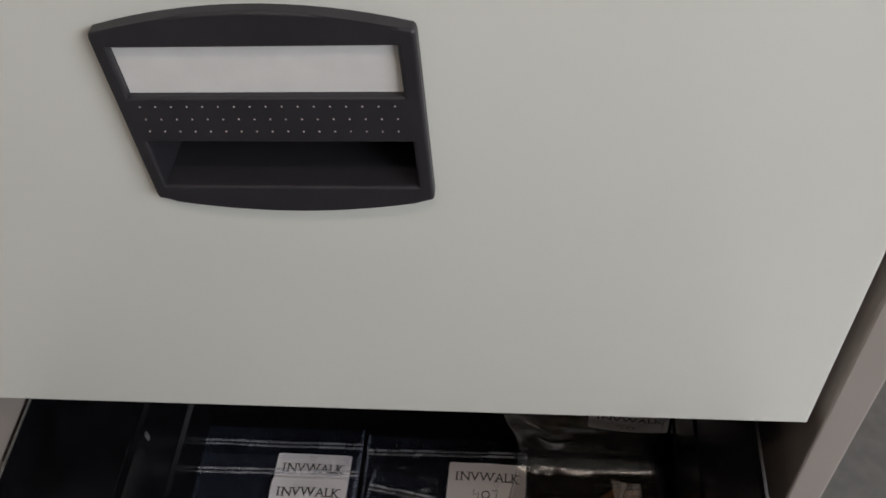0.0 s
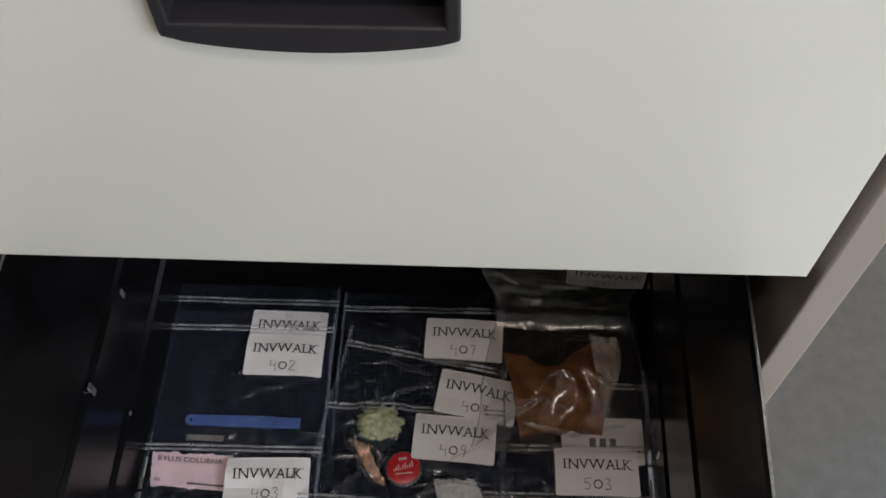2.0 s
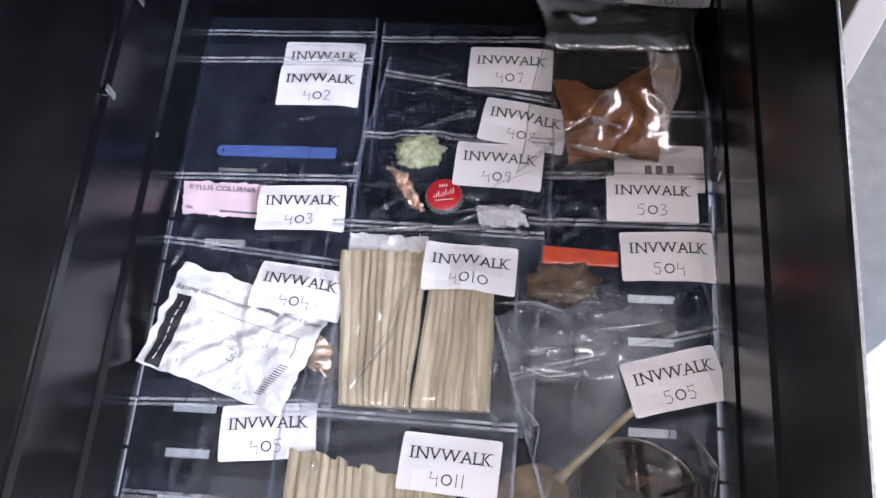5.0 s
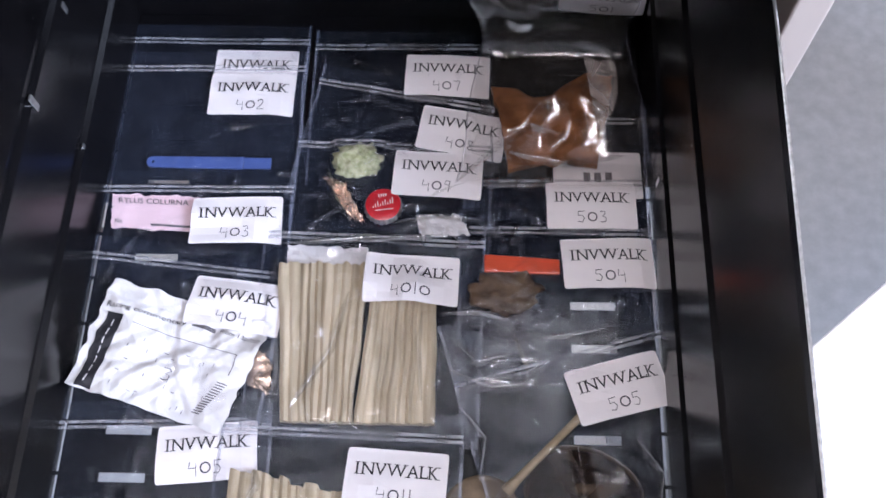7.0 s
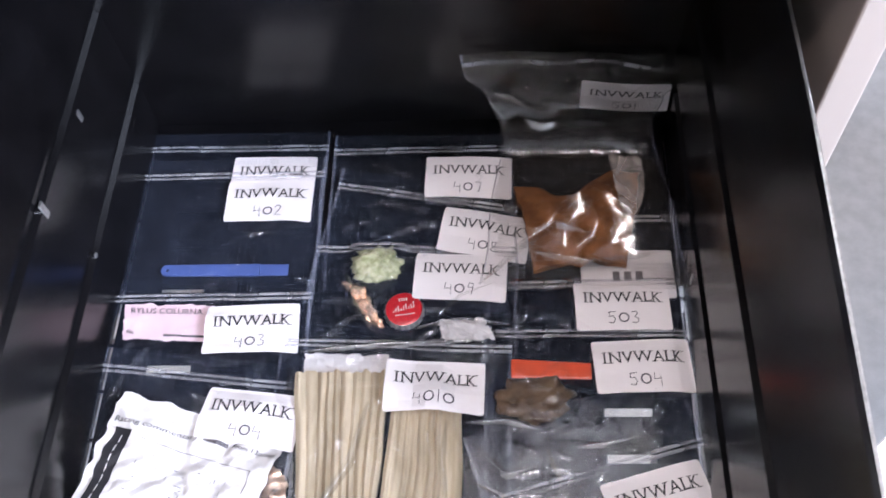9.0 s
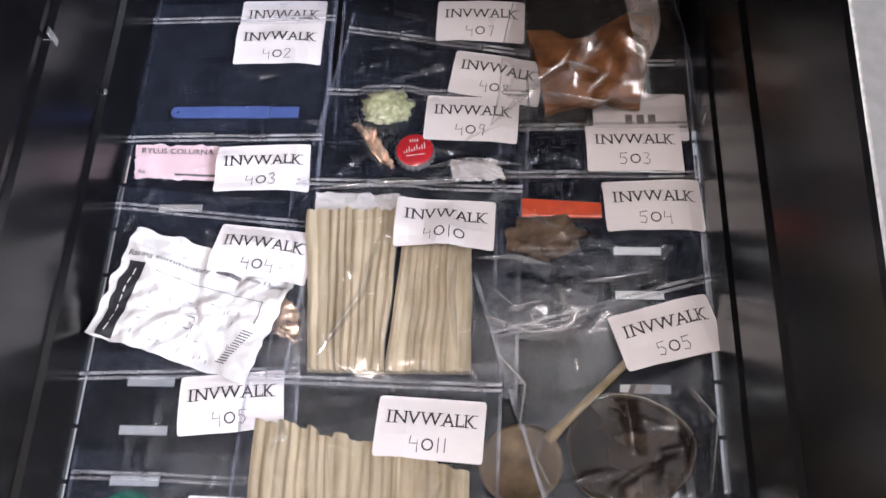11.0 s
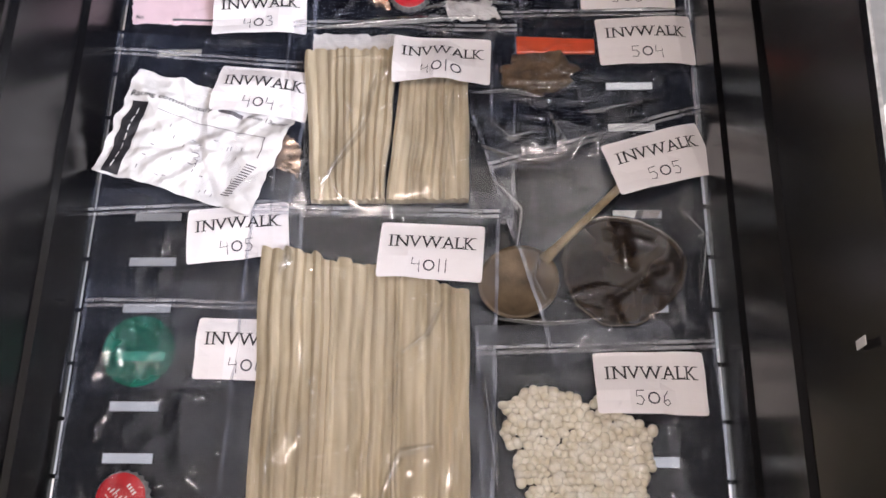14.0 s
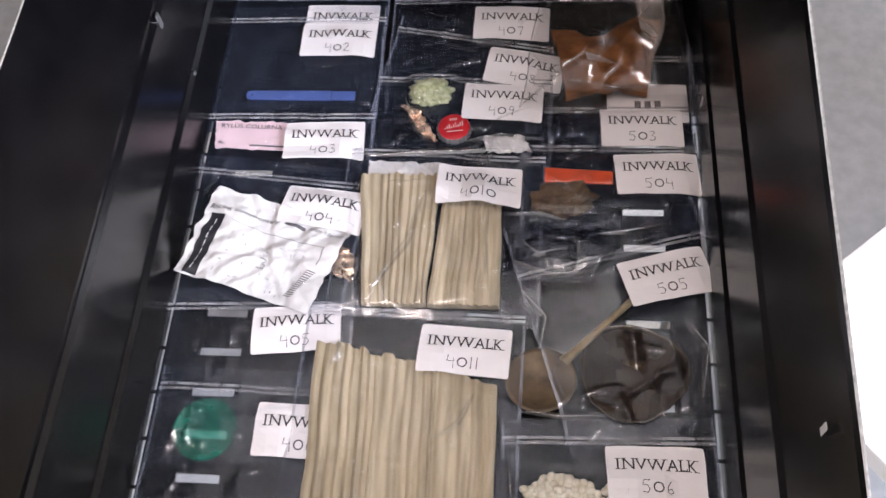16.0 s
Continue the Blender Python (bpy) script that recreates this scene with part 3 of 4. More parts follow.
# the bags of the second row
bag("407", -0.055, 0.084, -0.057, -0.180, 0.5, 0.0008, 0.003, 7, (0.018, -0.0655, -1))
bag("408", -0.050, 0.088, -0.1025, -0.205, -10, 0.0026, 0.004, 8, (0.0335, -0.1130, -9))
bag_409 = bag("409", -0.060, 0.086, -0.149, -0.255, -1, 0.0044, 0.006, 9, (0.014, -0.1535, -3.0), [(-0.014, -0.163, 0.014, 0.012, 0.008), (0.006, -0.199, 0.014, 0.014, 0.006)])
bag_4010 = bag("4010", -0.077, 0.081, -0.2265, -0.372, -1.5, 0.0062, 0.007, 10, (-0.002, -0.2400, -1.5), [(-0.033, -0.302, 0.03, 0.054, 0.0125), (0.024, -0.312, 0.027, 0.044, 0.0125)], crush=1.5)
bag_4011 = bag("4011", -0.091, 0.068, -0.3665, -0.565, -1.5, 0.0078, 0.006, 11, (-0.006, -0.375, -3.4), [(-0.010, -0.475, 0.062, 0.075, 0.011)], crush=1.6)
# the bags of the third row
bag("502", 0.066, 0.200, -0.122, -0.235, 0, 0.0006, 0.0012, 13, (0.130, -0.1510, 1), title="", hide=True, crush=0.4)
bag("503", 0.064, 0.199, -0.1770, -0.290, 1, 0.0030, 0.0045, 14, (0.1240, -0.1775, 1))
bag("504", 0.062, 0.199, -0.2165, -0.335, 0, 0.0050, 0.007, 15, (0.1330, -0.2255, 3.5), [(0.105, -0.244, 0.028, 0.007, 0.008), (0.096, -0.262, 0.022, 0.015, 0.010)])
bag_505 = bag("505", 0.058, 0.204, -0.3130, -0.452, 16.5, 0.0062, 0.0085, 16, (0.1325, -0.3235, 16.5), [(0.143, -0.405, 0.039, 0.037, 0.0115), (0.08, -0.416, 0.026, 0.024, 0.0115)], lip=0.045, crush=1.25)
bag_506 = bag("506", 0.053, 0.196, -0.4545, -0.585, 2, 0.0074, 0.007, 17, (0.1220, -0.4590, 0.9), [(0.11, -0.525, 0.04, 0.035, 0.016)])

# the bag that leans on the back wall
SPINE = [(-0.184, 0.010), (-0.172, 0.028), (-0.145, 0.044), (-0.110, 0.049), (-0.080, 0.046), (-0.060, 0.044), (-0.048, 0.052), (-0.042, 0.066), (-0.036, 0.080)]


def spine(v):
    f = min(v * (len(SPINE) - 1), len(SPINE) - 1 - 1e-6)
    i = int(f)
    a = f - i
    p, q, r, t = (Vector(SPINE[min(max(k, 0), len(SPINE) - 1)]) for k in (i - 1, i, i + 1, i + 2))
    c = 0.5 * (2 * q + (r - p) * a + (2 * p - 5 * q + 4 * r - t) * a * a + (3 * q - p - 3 * r + t) * a ** 3)
    return c.x, c.y


lean = empty("sample_bag", "bulging clear bag round a terracotta shard, against the back wall", "plastic bag", "sample bags in the drawer")


def along(table, v):
    for (a, p), (b, q) in zip(table, table[1:]):
        if v <= b:
            return p + (q - p) * smooth(a, b, v)
    return table[-1][1]


def lean_film(u, v, lift=1.0):
    y, z = spine(min(1, max(0, v + 0.07 * math.sin(math.pi * v) * noise.noise(Vector((u * 4.0, 2.0, 5.0))))))
    half = along(((0, 0.073), (0.25, 0.066), (0.58, 0.053), (0.75, 0.064), (0.88, 0.079), (1, 0.081)), v)
    e = (1 - abs(2 * u - 1) ** 3)
    top = smooth(0.6, 0.95, v)
    x = 0.131 - 0.004 * top + (u - 0.5) * 2 * half
    z += top * (0.007 * (1 - (2 * u - 1) ** 2) - 0.012 * (u - 0.5))
    amp = along(((0, 0.0035), (0.3, 0.0055), (0.6, 0.0040), (0.8, 0.0030), (0.92, 0.0010), (1, 0.0010)), v)
    z += lift * amp * (ridged((x, y), 30, 51) - 0.4) * e - (1 - e) * 0.6 * max(0, z - 0.012) * (1 - smooth(0.35, 0.7, v))
    y += amp * noise.noise(Vector((x * 40, v * 6, 7.0)))
    return (x, y, max(z, 0.008))


part("film", grid(64, 72, lean_film), SLACK, lean, smooth=True)
part("back_film", grid(10, 14, lambda u, v: (lean_film(u, v)[0], min(spine(v)[0] + 0.004, -0.031), max(0.007, spine(v)[1] * (0.16 + 0.82 * smooth(0.45, 0.8, v))))), SLACK, lean, smooth=True)
for s in (0, 1):
    part("side_seam", grid(1, 46, lambda u, v: (lambda p: (p[0], p[1] - 0.0004, p[2] + 0.0006))(lean_film(abs(s - 0.011 * u), v))), EDGE, lean)
part("zip_strip", grid(30, 2, lambda u, v: (lambda p: (p[0], p[1] - 0.0012, p[2]))(lean_film(u, 0.925 + 0.022 * v))), ZIP, lean, "milky press-to-close strip")


def lean_place(x, y, lift):
    return Vector((0.1335 + x * 1.0, -0.0425 - lift - 0.002 * math.sin(x / LW * 3) - y * 0.06, 0.0640 - y * 0.72 - 0.006 * x / LW))


sticker(lean, lean_place, "INVWALK", "501")


def fold(points, tall, half, parent, m=Matrix()):
    """A standing crease of film that runs through the points."""
    inv = m.inverted()
    pts = [inv @ Vector(p) for p in points]
    n = len(pts) - 1

    def f(u, v):
        g = min(u * n, n - 1e-6)
        p = pts[int(g)].lerp(pts[int(g) + 1], g - int(g))
        d = (pts[int(g) + 1] - pts[int(g)]).normalized()
        k = math.sin(math.pi * u) ** 0.6
        side = Vector((-d.y, d.x, 0))
        return tuple(p + side * (half * (2 * v - 1) * k) + Vector((0, 0, tall * k * (1 - abs(2 * v - 1)) + 0.0004 * noise.noise(Vector((u * 12, v * 3, tall * 900))))))
    part("film_fold", grid(24, 6, f), CREASE, parent, smooth=True)


def flap(u, v):
    """A stiff three-cornered fold of the bag's film that stands off the shard."""
    p = Vector((0.149, -0.099)).lerp(Vector((0.170, -0.103)), u).lerp(Vector((0.1590, -0.1620)), v ** 1.15)
    return (p.x + 0.007 * math.sin(math.pi * v) * u, p.y, 0.0500 - 0.010 * v + 0.004 * abs(2 * u - 1) + 0.0016 * noise.noise(Vector((u * 4, v * 6, 2.0))))


# the fold's bright glint is put into its pale haze colour
part("film_flap", grid(10, 18, flap), FLAP_GLINT, lean, "stiff fold of film with its glint painted as pale haze", smooth=True)
fold([(0.060, -0.183, 0.018), (0.088, -0.163, 0.034), (0.110, -0.151, 0.042), (0.138, -0.156, 0.038)], 0.006, 0.0035, lean)
fold([(0.096, -0.165, 0.030), (0.135, -0.172, 0.026), (0.180, -0.163, 0.022)], 0.004, 0.004, lean)
fold([(0.092, -0.062, 0.046), (0.104, -0.066, 0.042), (0.118, -0.064, 0.044)], 0.004, 0.005, lean)
fold([(0.070, -0.048, 0.058), (0.082, -0.050, 0.055), (0.096, -0.056, 0.050)], 0.003, 0.003, lean)
for ob, z, runs in (
    (bag_505, 0.017, (((0.050, -0.284), (0.075, -0.282), (0.097, -0.288)), ((0.056, -0.300), (0.075, -0.318), (0.098, -0.312)), ((0.055, -0.322), (0.085, -0.335), (0.120, -0.330)), ((0.062, -0.345), (0.082, -0.368), (0.078, -0.396)),
                      ((0.100, -0.296), (0.110, -0.320), (0.104, -0.345)), ((0.178, -0.366), (0.194, -0.388), (0.187, -0.430)), ((0.093, -0.395), (0.088, -0.412), (0.096, -0.428)), ((0.120, -0.300), (0.150, -0.296), (0.175, -0.290)))),
    (bag_4010, 0.021, (((-0.058, -0.300), (-0.056, -0.330), (-0.060, -0.356)), ((-0.012, -0.270), (-0.022, -0.312), (-0.046, -0.352)), ((0.038, -0.282), (0.036, -0.310), (0.040, -0.350)), ((-0.062, -0.236), (-0.010, -0.231), (0.060, -0.228)))),
    (bag_4011, 0.022, (((0.034, -0.428), (0.024, -0.450), (0.008, -0.462)), ((-0.064, -0.392), (-0.062, -0.402), (-0.068, -0.412)), ((-0.066, -0.470), (-0.064, -0.500), (-0.067, -0.540)), ((0.000, -0.545), (0.010, -0.520), (0.030, -0.515)))),
    (bag_409, 0.012, (((0.030, -0.205), (0.045, -0.190), (0.068, -0.180)), ((-0.036, -0.170), (-0.030, -0.195), (-0.016, -0.214)), ((0.012, -0.215), (0.045, -0.208), (0.080, -0.212)))),
    (bag_506, 0.016, (((0.062, -0.438), (0.095, -0.441), (0.125, -0.439)), ((0.058, -0.470), (0.061, -0.500), (0.066, -0.540)))),
):
    for k, run in enumerate(runs):
        fold([(x, y, z + 0.001 * (k % 2)) for x, y in run], 0.0022 + 0.0008 * (k % 3), 0.0022 + 0.0009 * (k % 2), ob, ob.matrix_world)


# ---- what lies in the bags ----
def quad_sheet(name, tl, tr, br, bl, z, amp, freq, seed, material, label, category, nu=26, nv=26, ragged=0.0, thick=0.0, facets=0):
    """A thin sheet between four corners, crumpled; facets: the number of sharp creases across it."""
    rnd = random.Random(seed)
    lines = []
    for _ in range(facets):
        a = rnd.uniform(0, math.pi)
        lines.append((math.cos(a), math.sin(a), rnd.uniform(0.15, 0.85) * math.cos(a) + rnd.uniform(0.15, 0.85) * math.sin(a), rnd.uniform(0.5, 1) * rnd.choice((-1, 1)), rnd.uniform(0.04, 0.2)))

    def at(u, v):
        x = (tl[0] * (1 - u) + tr[0] * u) * (1 - v) + (bl[0] * (1 - u) + br[0] * u) * v
        y = (tl[1] * (1 - u) + tr[1] * u) * (1 - v) + (bl[1] * (1 - u) + br[1] * u) * v
        if ragged:
            e = max(0, 1 - 8 * min(u, 1 - u, v, 1 - v))
            x += ragged * e * noise.noise(Vector((u * 9, v * 9, seed)))
            y += ragged * e * noise.noise(Vector((u * 9, v * 9, seed + 5)))
        return x, y

    def f(u, v):
        x, y = at(u, v)
        if facets:
            h = amp * (0.8 + sum(w * (min(reach, abs(u * a + v * b - d)) / reach - 0.5) for a, b, d, w, reach in lines) / facets ** 0.5)
            h += amp * 0.10 * noise.noise(Vector((x * 160, y * 160, seed)))
        else:
            h = amp * (ridged((x, y), freq, seed) * 0.6 + ridged((y, x), freq * 2.3, seed + 3) * 0.4)
        return (x, y, z + max(0, h))
    bm = grid(nu, nv, f)
    if thick:
        g = bmesh.ops.extrude_face_region(bm, geom=bm.faces[:])
        for v in g["geom"]:
            if isinstance(v, bmesh.types.BMVert):
                v.co.z -= thick
    return tagged(part(name, bm, material), label, category), f


def on_sheet(name, f, u0, u1, v0, v1, material, parent, lift=0.0005, nu=10, nv=4):
    """A printed bar that follows a sheet."""
    return part(name, grid(nu, nv, lambda a, b: (lambda p: (p[0], p[1], p[2] + lift))(f(u0 + (u1 - u0) * a, v0 + (v1 - v0) * b))), material, parent)


def text_on(text, f, u0, v0, du, dv, material, parent, lift=0.0006, slope=0.0):
    t = set_text(lettering(text, 0.01), 1, 1)
    for v in t.verts:
        p = f(u0 + du * v.co.x, v0 - dv * v.co.y + slope * v.co.x)
        v.co = Vector((p[0], p[1], p[2] + lift))
    return part("lettering", t, material, parent)


def corrugated(label, tl, tr, br, bl, z, thick, ridges, seed, top=0.004):
    """A torn piece of corrugated card: flutes run down its length, the upper edge is ragged."""
    rnd = random.Random(seed)
    nu, nv = ridges * 5, 14
    depth = [rnd.uniform(0.4, 1.3) for _ in range(ridges + 1)]
    wide = [rnd.uniform(0.7, 1.3) for _ in range(ridges)]
    ends = [0]
    for a in wide:
        ends.append(ends[-1] + a / sum(wide))
    edge = [rnd.uniform(-1, 1) for _ in range(ridges + 1)]

    def f(u, v):
        k = 0
        while k < ridges - 1 and u > ends[k + 1]:
            k += 1
        a = (u - ends[k]) / (ends[k + 1] - ends[k])
        wave = math.sin(math.pi * min(1, max(0, a))) ** 1.4 * depth[k]
        vv = v + (1 - v) * top * edge[k] * 5 + (0.012 * noise.noise(Vector((u * 14, seed, 0))) if v in (0, 1) else 0)
        x = (tl[0] * (1 - u) + tr[0] * u) * (1 - vv) + (bl[0] * (1 - u) + br[0] * u) * vv
        y = (tl[1] * (1 - u) + tr[1] * u) * (1 - vv) + (bl[1] * (1 - u) + br[1] * u) * vv
        x += 0.0022 * noise.noise(Vector((v * 3, u * 5, seed)))
        sag = 0.0020 * noise.noise(Vector((u * 4, v * 5, seed + 2.0)))
        return (x, y, z + thick - 0.0022 + 0.0030 * wave + sag)
    bm = grid(nu, nv, f)
    g = bmesh.ops.extrude_face_region(bm, geom=bm.faces[:])
    for v in g["geom"]:
        if isinstance(v, bmesh.types.BMVert):
            v.co.z = z
    return tagged(part("cardboard_piece", bm, CARDBOARD, smooth=False), label, "cardboard", "torn cardboard pieces")


# blue strip
stick = empty("plastic_strip", "flat blue plastic strip with a hole inside a bag", "plastic strip")
out = []
for k in range(9):
    a = math.pi / 2 + math.pi * k / 8
    out.append((-0.1690 + 0.0042 * math.cos(a), 0.0042 * math.sin(a)))
out += [(-0.1005, -0.0046), (-0.1005, 0.0046)]
hole = [(-0.1685 + 0.0012 * math.cos(math.tau * k / 10), 0.0012 * math.sin(math.tau * k / 10)) for k in range(10)]
bm = plate(out, [hole], 0, 0.0016, bevel=0.0003)
for v in bm.verts:
    v.co = Vector((v.co.x, -0.1635 + v.co.z * 1.05, 0.0050 - v.co.y))
part("blade", bm, BLUE, stick)
part("tip", boxed(-0.1001, -0.0795, -0.1683, -0.1592, 0.0036, 0.0048, bevel=0.0003), BLUE, stick, "thinner blue end of the strip")

# pink tag
tag, tf = quad_sheet("plant_tag", (-0.1935, -0.1915), (-0.1290, -0.1930), (-0.1270, -0.2215), (-0.1905, -0.2185), 0.0058, 0.0006, 40, 21, PINK, "torn pink plant tag with printed words", "tag", ragged=0.002, thick=0.0003)
text_on("RYLUS COLURNA", tf, 0.08, 0.27, 0.80, 0.15, INK, tag)
text_on("No", tf, 0.05, 0.88, 0.08, 0.13, INK, tag)
on_sheet("print_bar", tf, 0.46, 0.92, 0.84, 0.90, GREY_INK, tag)

# crumpled slip
slip, sf = quad_sheet("crumpled_slip", (-0.1765, -0.2620), (-0.0640, -0.2940), (-0.0920, -0.3690), (-0.1985, -0.3370), 0.0050, 0.0100, 40, 31, PAPER, "crumpled white betting slip with faded print and pen marks", "paper slip", 72, 60, ragged=0.003, thick=0.0003, facets=34)
on_sheet("dark_band", sf, 0.055, 0.165, 0.30, 0.98, INK, slip, 0.0007, 6, 36)
for k in range(7):
    on_sheet("band_print", sf, 0.108, 0.116, 0.36 + 0.085 * k, 0.42 + 0.085 * k, PAPER, slip, 0.0012, 2, 4)
text_on("Racing commentary", sf, 0.03, 0.27, 0.50, 0.055, INK, slip, slope=-0.03)
on_sheet("print_bar", sf, 0.56, 0.70, 0.17, 0.205, GREY_INK, slip)
text_on("From 13p/min", sf, 0.73, 0.205, 0.25, 0.05, INK, slip)
on_sheet("ruled_line", sf, 0.24, 0.90, 0.338, 0.343, GREY_INK, slip, 0.0006, 24, 1)
on_sheet("ruled_line", sf, 0.897, 0.902, 0.34, 0.52, GREY_INK, slip, 0.0006, 1, 8)
rnd = random.Random(5)
for k in range(26):
    u, v = rnd.uniform(0.26, 0.84), rnd.uniform(0.40, 0.93)
    on_sheet("pen_mark", sf, u, u + (0.0035 if k % 3 else 0.022), v, v + (0.034 if k % 3 else 0.006), PEN if k % 2 else GREY_INK, slip, 0.0006, 2, 3)
for k in range(14):
    v = 0.60 + 0.022 * k
    on_sheet("stamp_line", sf, 0.86 - 0.006 * k, 0.915 - 0.006 * k, v, v + 0.010, GREY_INK, slip, 0.0006, 4, 1)

for ch, u0, v0, size in (("3", 0.52, 0.72, 0.07),):
    pen = bmesh.new()
    ribbon(pen, PEN_STROKES[ch], 0.035)
    for v in pen.verts:
        v.co = Vector(sf(u0 + size * v.co.x, v0 - size * 1.5 * v.co.y)) + Vector((0, 0, 0.0007))
    part("pen_scribble", pen, PEN, slip)

# cardboard
corrugated("torn strip of fluted brown cardboard inside a bag", (-0.0640, -0.2470), (-0.0015, -0.2470), (-0.0055, -0.3590), (-0.0530, -0.3590), 0.0070, 0.0080, 10, 41, top=0.002)
corrugated("narrow torn strip of fluted brown cardboard inside a bag", (0.0030, -0.2600), (0.0480, -0.2640), (0.0480, -0.3590), (-0.0045, -0.3590), 0.0070, 0.0082, 9, 42, top=0.001)
corrugated("wide torn sheet of fluted brown cardboard inside a bag", (-0.0815, -0.3885), (0.0490, -0.4190), (0.0500, -0.5560), (-0.0780, -0.5560), 0.0086, 0.0080, 20, 43, top=0.0035)
quad_sheet("paper_scrap", (-0.0600, -0.2310), (-0.0020, -0.2330), (-0.0040, -0.2500), (-0.0590, -0.2500), 0.0066, 0.0030, 60, 44, PAPER, "torn white paper scrap above the cardboard", "paper", 20, 10, ragged=0.003, thick=0.0003)


def crown_cap(x, y, z, r, turn, label):
    """A crown cap: domed red disc, fluted tin skirt, pale script mark as plain curves."""
    ob = empty("bottle_cap", label, "bottle cap", "red bottle caps")
    ob.matrix_world = pose(x, y, z, 0, 0, turn)
    bm = bmesh.new()
    rings = []
    for rr, zz, flute in ((0.0, 0.0062, 0), (0.5, 0.0061, 0), (0.8, 0.0058, 0), (0.92, 0.0050, 0)):
        if rr == 0:
            rings.append([bm.verts.new((0, 0, zz))])
        else:
            rings.append([bm.verts.new((r * rr * math.cos(math.tau * k / 42), r * rr * math.sin(math.tau * k / 42), zz)) for k in range(42)])
    for k in range(42):
        bm.faces.new((rings[0][0], rings[1][k], rings[1][(k + 1) % 42]))
        for i in (1, 2):
            bm.faces.new((rings[i][k], rings[i + 1][k], rings[i + 1][(k + 1) % 42], rings[i][(k + 1) % 42]))
    part("top", bm, RED, ob, smooth=True)
    bm = bmesh.new()
    sk = []
    for rr, zz, fl in ((0.92, 0.0050, 0.0), (0.97, 0.0035, 0.02), (1.0, 0.0, 0.05)):
        sk.append([bm.verts.new((r * (rr + fl * math.cos(k * math.pi / 2)) * math.cos(math.tau * k / 84), r * (rr + fl * math.cos(k * math.pi / 2)) * math.sin(math.tau * k / 84), zz)) for k in range(84)])
    for i in (0, 1):
        for k in range(84):
            bm.faces.new((sk[i][k], sk[i + 1][k], sk[i + 1][(k + 1) % 84], sk[i][(k + 1) % 84]))
    part("skirt", bm, TIN, ob, "fluted tin skirt")
    bm = bmesh.new()
    for k in range(9):
        u = -0.55 + k * 0.13
        a = 0.10 + 0.10 * (k % 3)
        box(bm, r * u, r * (u + 0.05), r * (-0.18 + 0.04 * k / 2), r * (-0.18 + a + 0.05 * k / 2), 0.0061, 0.0065)
    box(bm, -r * 0.45, r * 0.5, -r * 0.36, -r * 0.32, 0.0060, 0.0064)
    for k in range(4):
        box(bm, r * (-0.2 + k * 0.12), r * (-0.14 + k * 0.12), r * 0.42, r * 0.58, 0.0060, 0.0063)
    part("mark", bm, CARD, ob, "pale script-like mark")
    return ob


crown_cap(0.0065, -0.1990, 0.0052, 0.0138, 8, "red crown cap with pale mark beside green foam")
crown_cap(-0.1530, -0.5450, 0.0048, 0.0160, -50, "red crown cap with tin rim at a slotted base")

# green lid
lid = empty("plastic_disc", "round see-through green plastic disc inside a bag", "disc")
lid.matrix_world = pose(-0.1550, -0.4565, 0.0046)
bm = bmesh.new()
bmesh.ops.create_circle(bm, cap_ends=True, segments=48, radius=0.0212, matrix=Matrix.Translation((0, 0, 0.0022)))
part("disc", bm, GREEN, lid)
bm = bmesh.new()
rr = [(0.0212, 0.0), (0.0221, 0.0), (0.0223, 0.0028), (0.0216, 0.0032), (0.0206, 0.0024)]
vs = [[bm.verts.new((a * math.cos(math.tau * k / 48), a * math.sin(math.tau * k / 48), b)) for a, b in rr] for k in range(48)]
for k in range(48):
    for i in range(len(rr)):
        j = (i + 1) % len(rr)
        bm.faces.new((vs[k][i], vs[(k + 1) % 48][i], vs[(k + 1) % 48][j], vs[k][j]))
part("rim", bm, GREEN, lid, smooth=True)


def lump(name, cx, cy, z, rx, ry, rz, material, label, category, seed, rough=0.3, freq=2.2, sub=4):
    bm = bmesh.new()
    bmesh.ops.create_icosphere(bm, subdivisions=sub, radius=1)
    for v in bm.verts:
        n = v.co.normalized()
        k = 1 + rough * noise.noise(n * freq + Vector((seed, 0, 0))) + rough * 0.5 * noise.noise(n * freq * 3 + Vector((0, seed, 0)))
        v.co = Vector((cx + n.x * rx * k, cy + n.y * ry * k, z + max(-0.4, n.z) * rz * k + 0.4 * rz))
    return tagged(part(name, bm, material, smooth=True), label, category)


lump("foam_lump", -0.0145, -0.1625, 0.0056, 0.0155, 0.0135, 0.006, MOSS, "ragged lump of pale green foam inside a bag", "foam", 3, 0.5, 2.5)
quad_sheet("foil_scrap", (-0.0385, -0.1760), (-0.0230, -0.1810), (-0.0060, -0.2140), (-0.0160, -0.2110), 0.0066, 0.0065, 90, 61, FOIL, "creased copper foil scrap beside a red cap", "foil", 18, 18, ragged=0.003, thick=0.0002)
quad_sheet("paper_scrap", (0.0300, -0.2070), (0.0620, -0.2060), (0.0700, -0.2220), (0.0350, -0.2230), 0.0066, 0.0055, 90, 62, PAPER, "crumpled pale paper scrap above the cardboard bag", "paper", 18, 14, ragged=0.003, thick=0.0002)
quad_sheet("foil_scrap", (-0.0790, -0.3030), (-0.0620, -0.3200), (-0.0630, -0.3400), (-0.0800, -0.3330), 0.0066, 0.0045, 45, 63, FOIL, "creased copper foil scrap beside the crumpled slip", "foil", 18, 18, ragged=0.003, thick=0.0002)
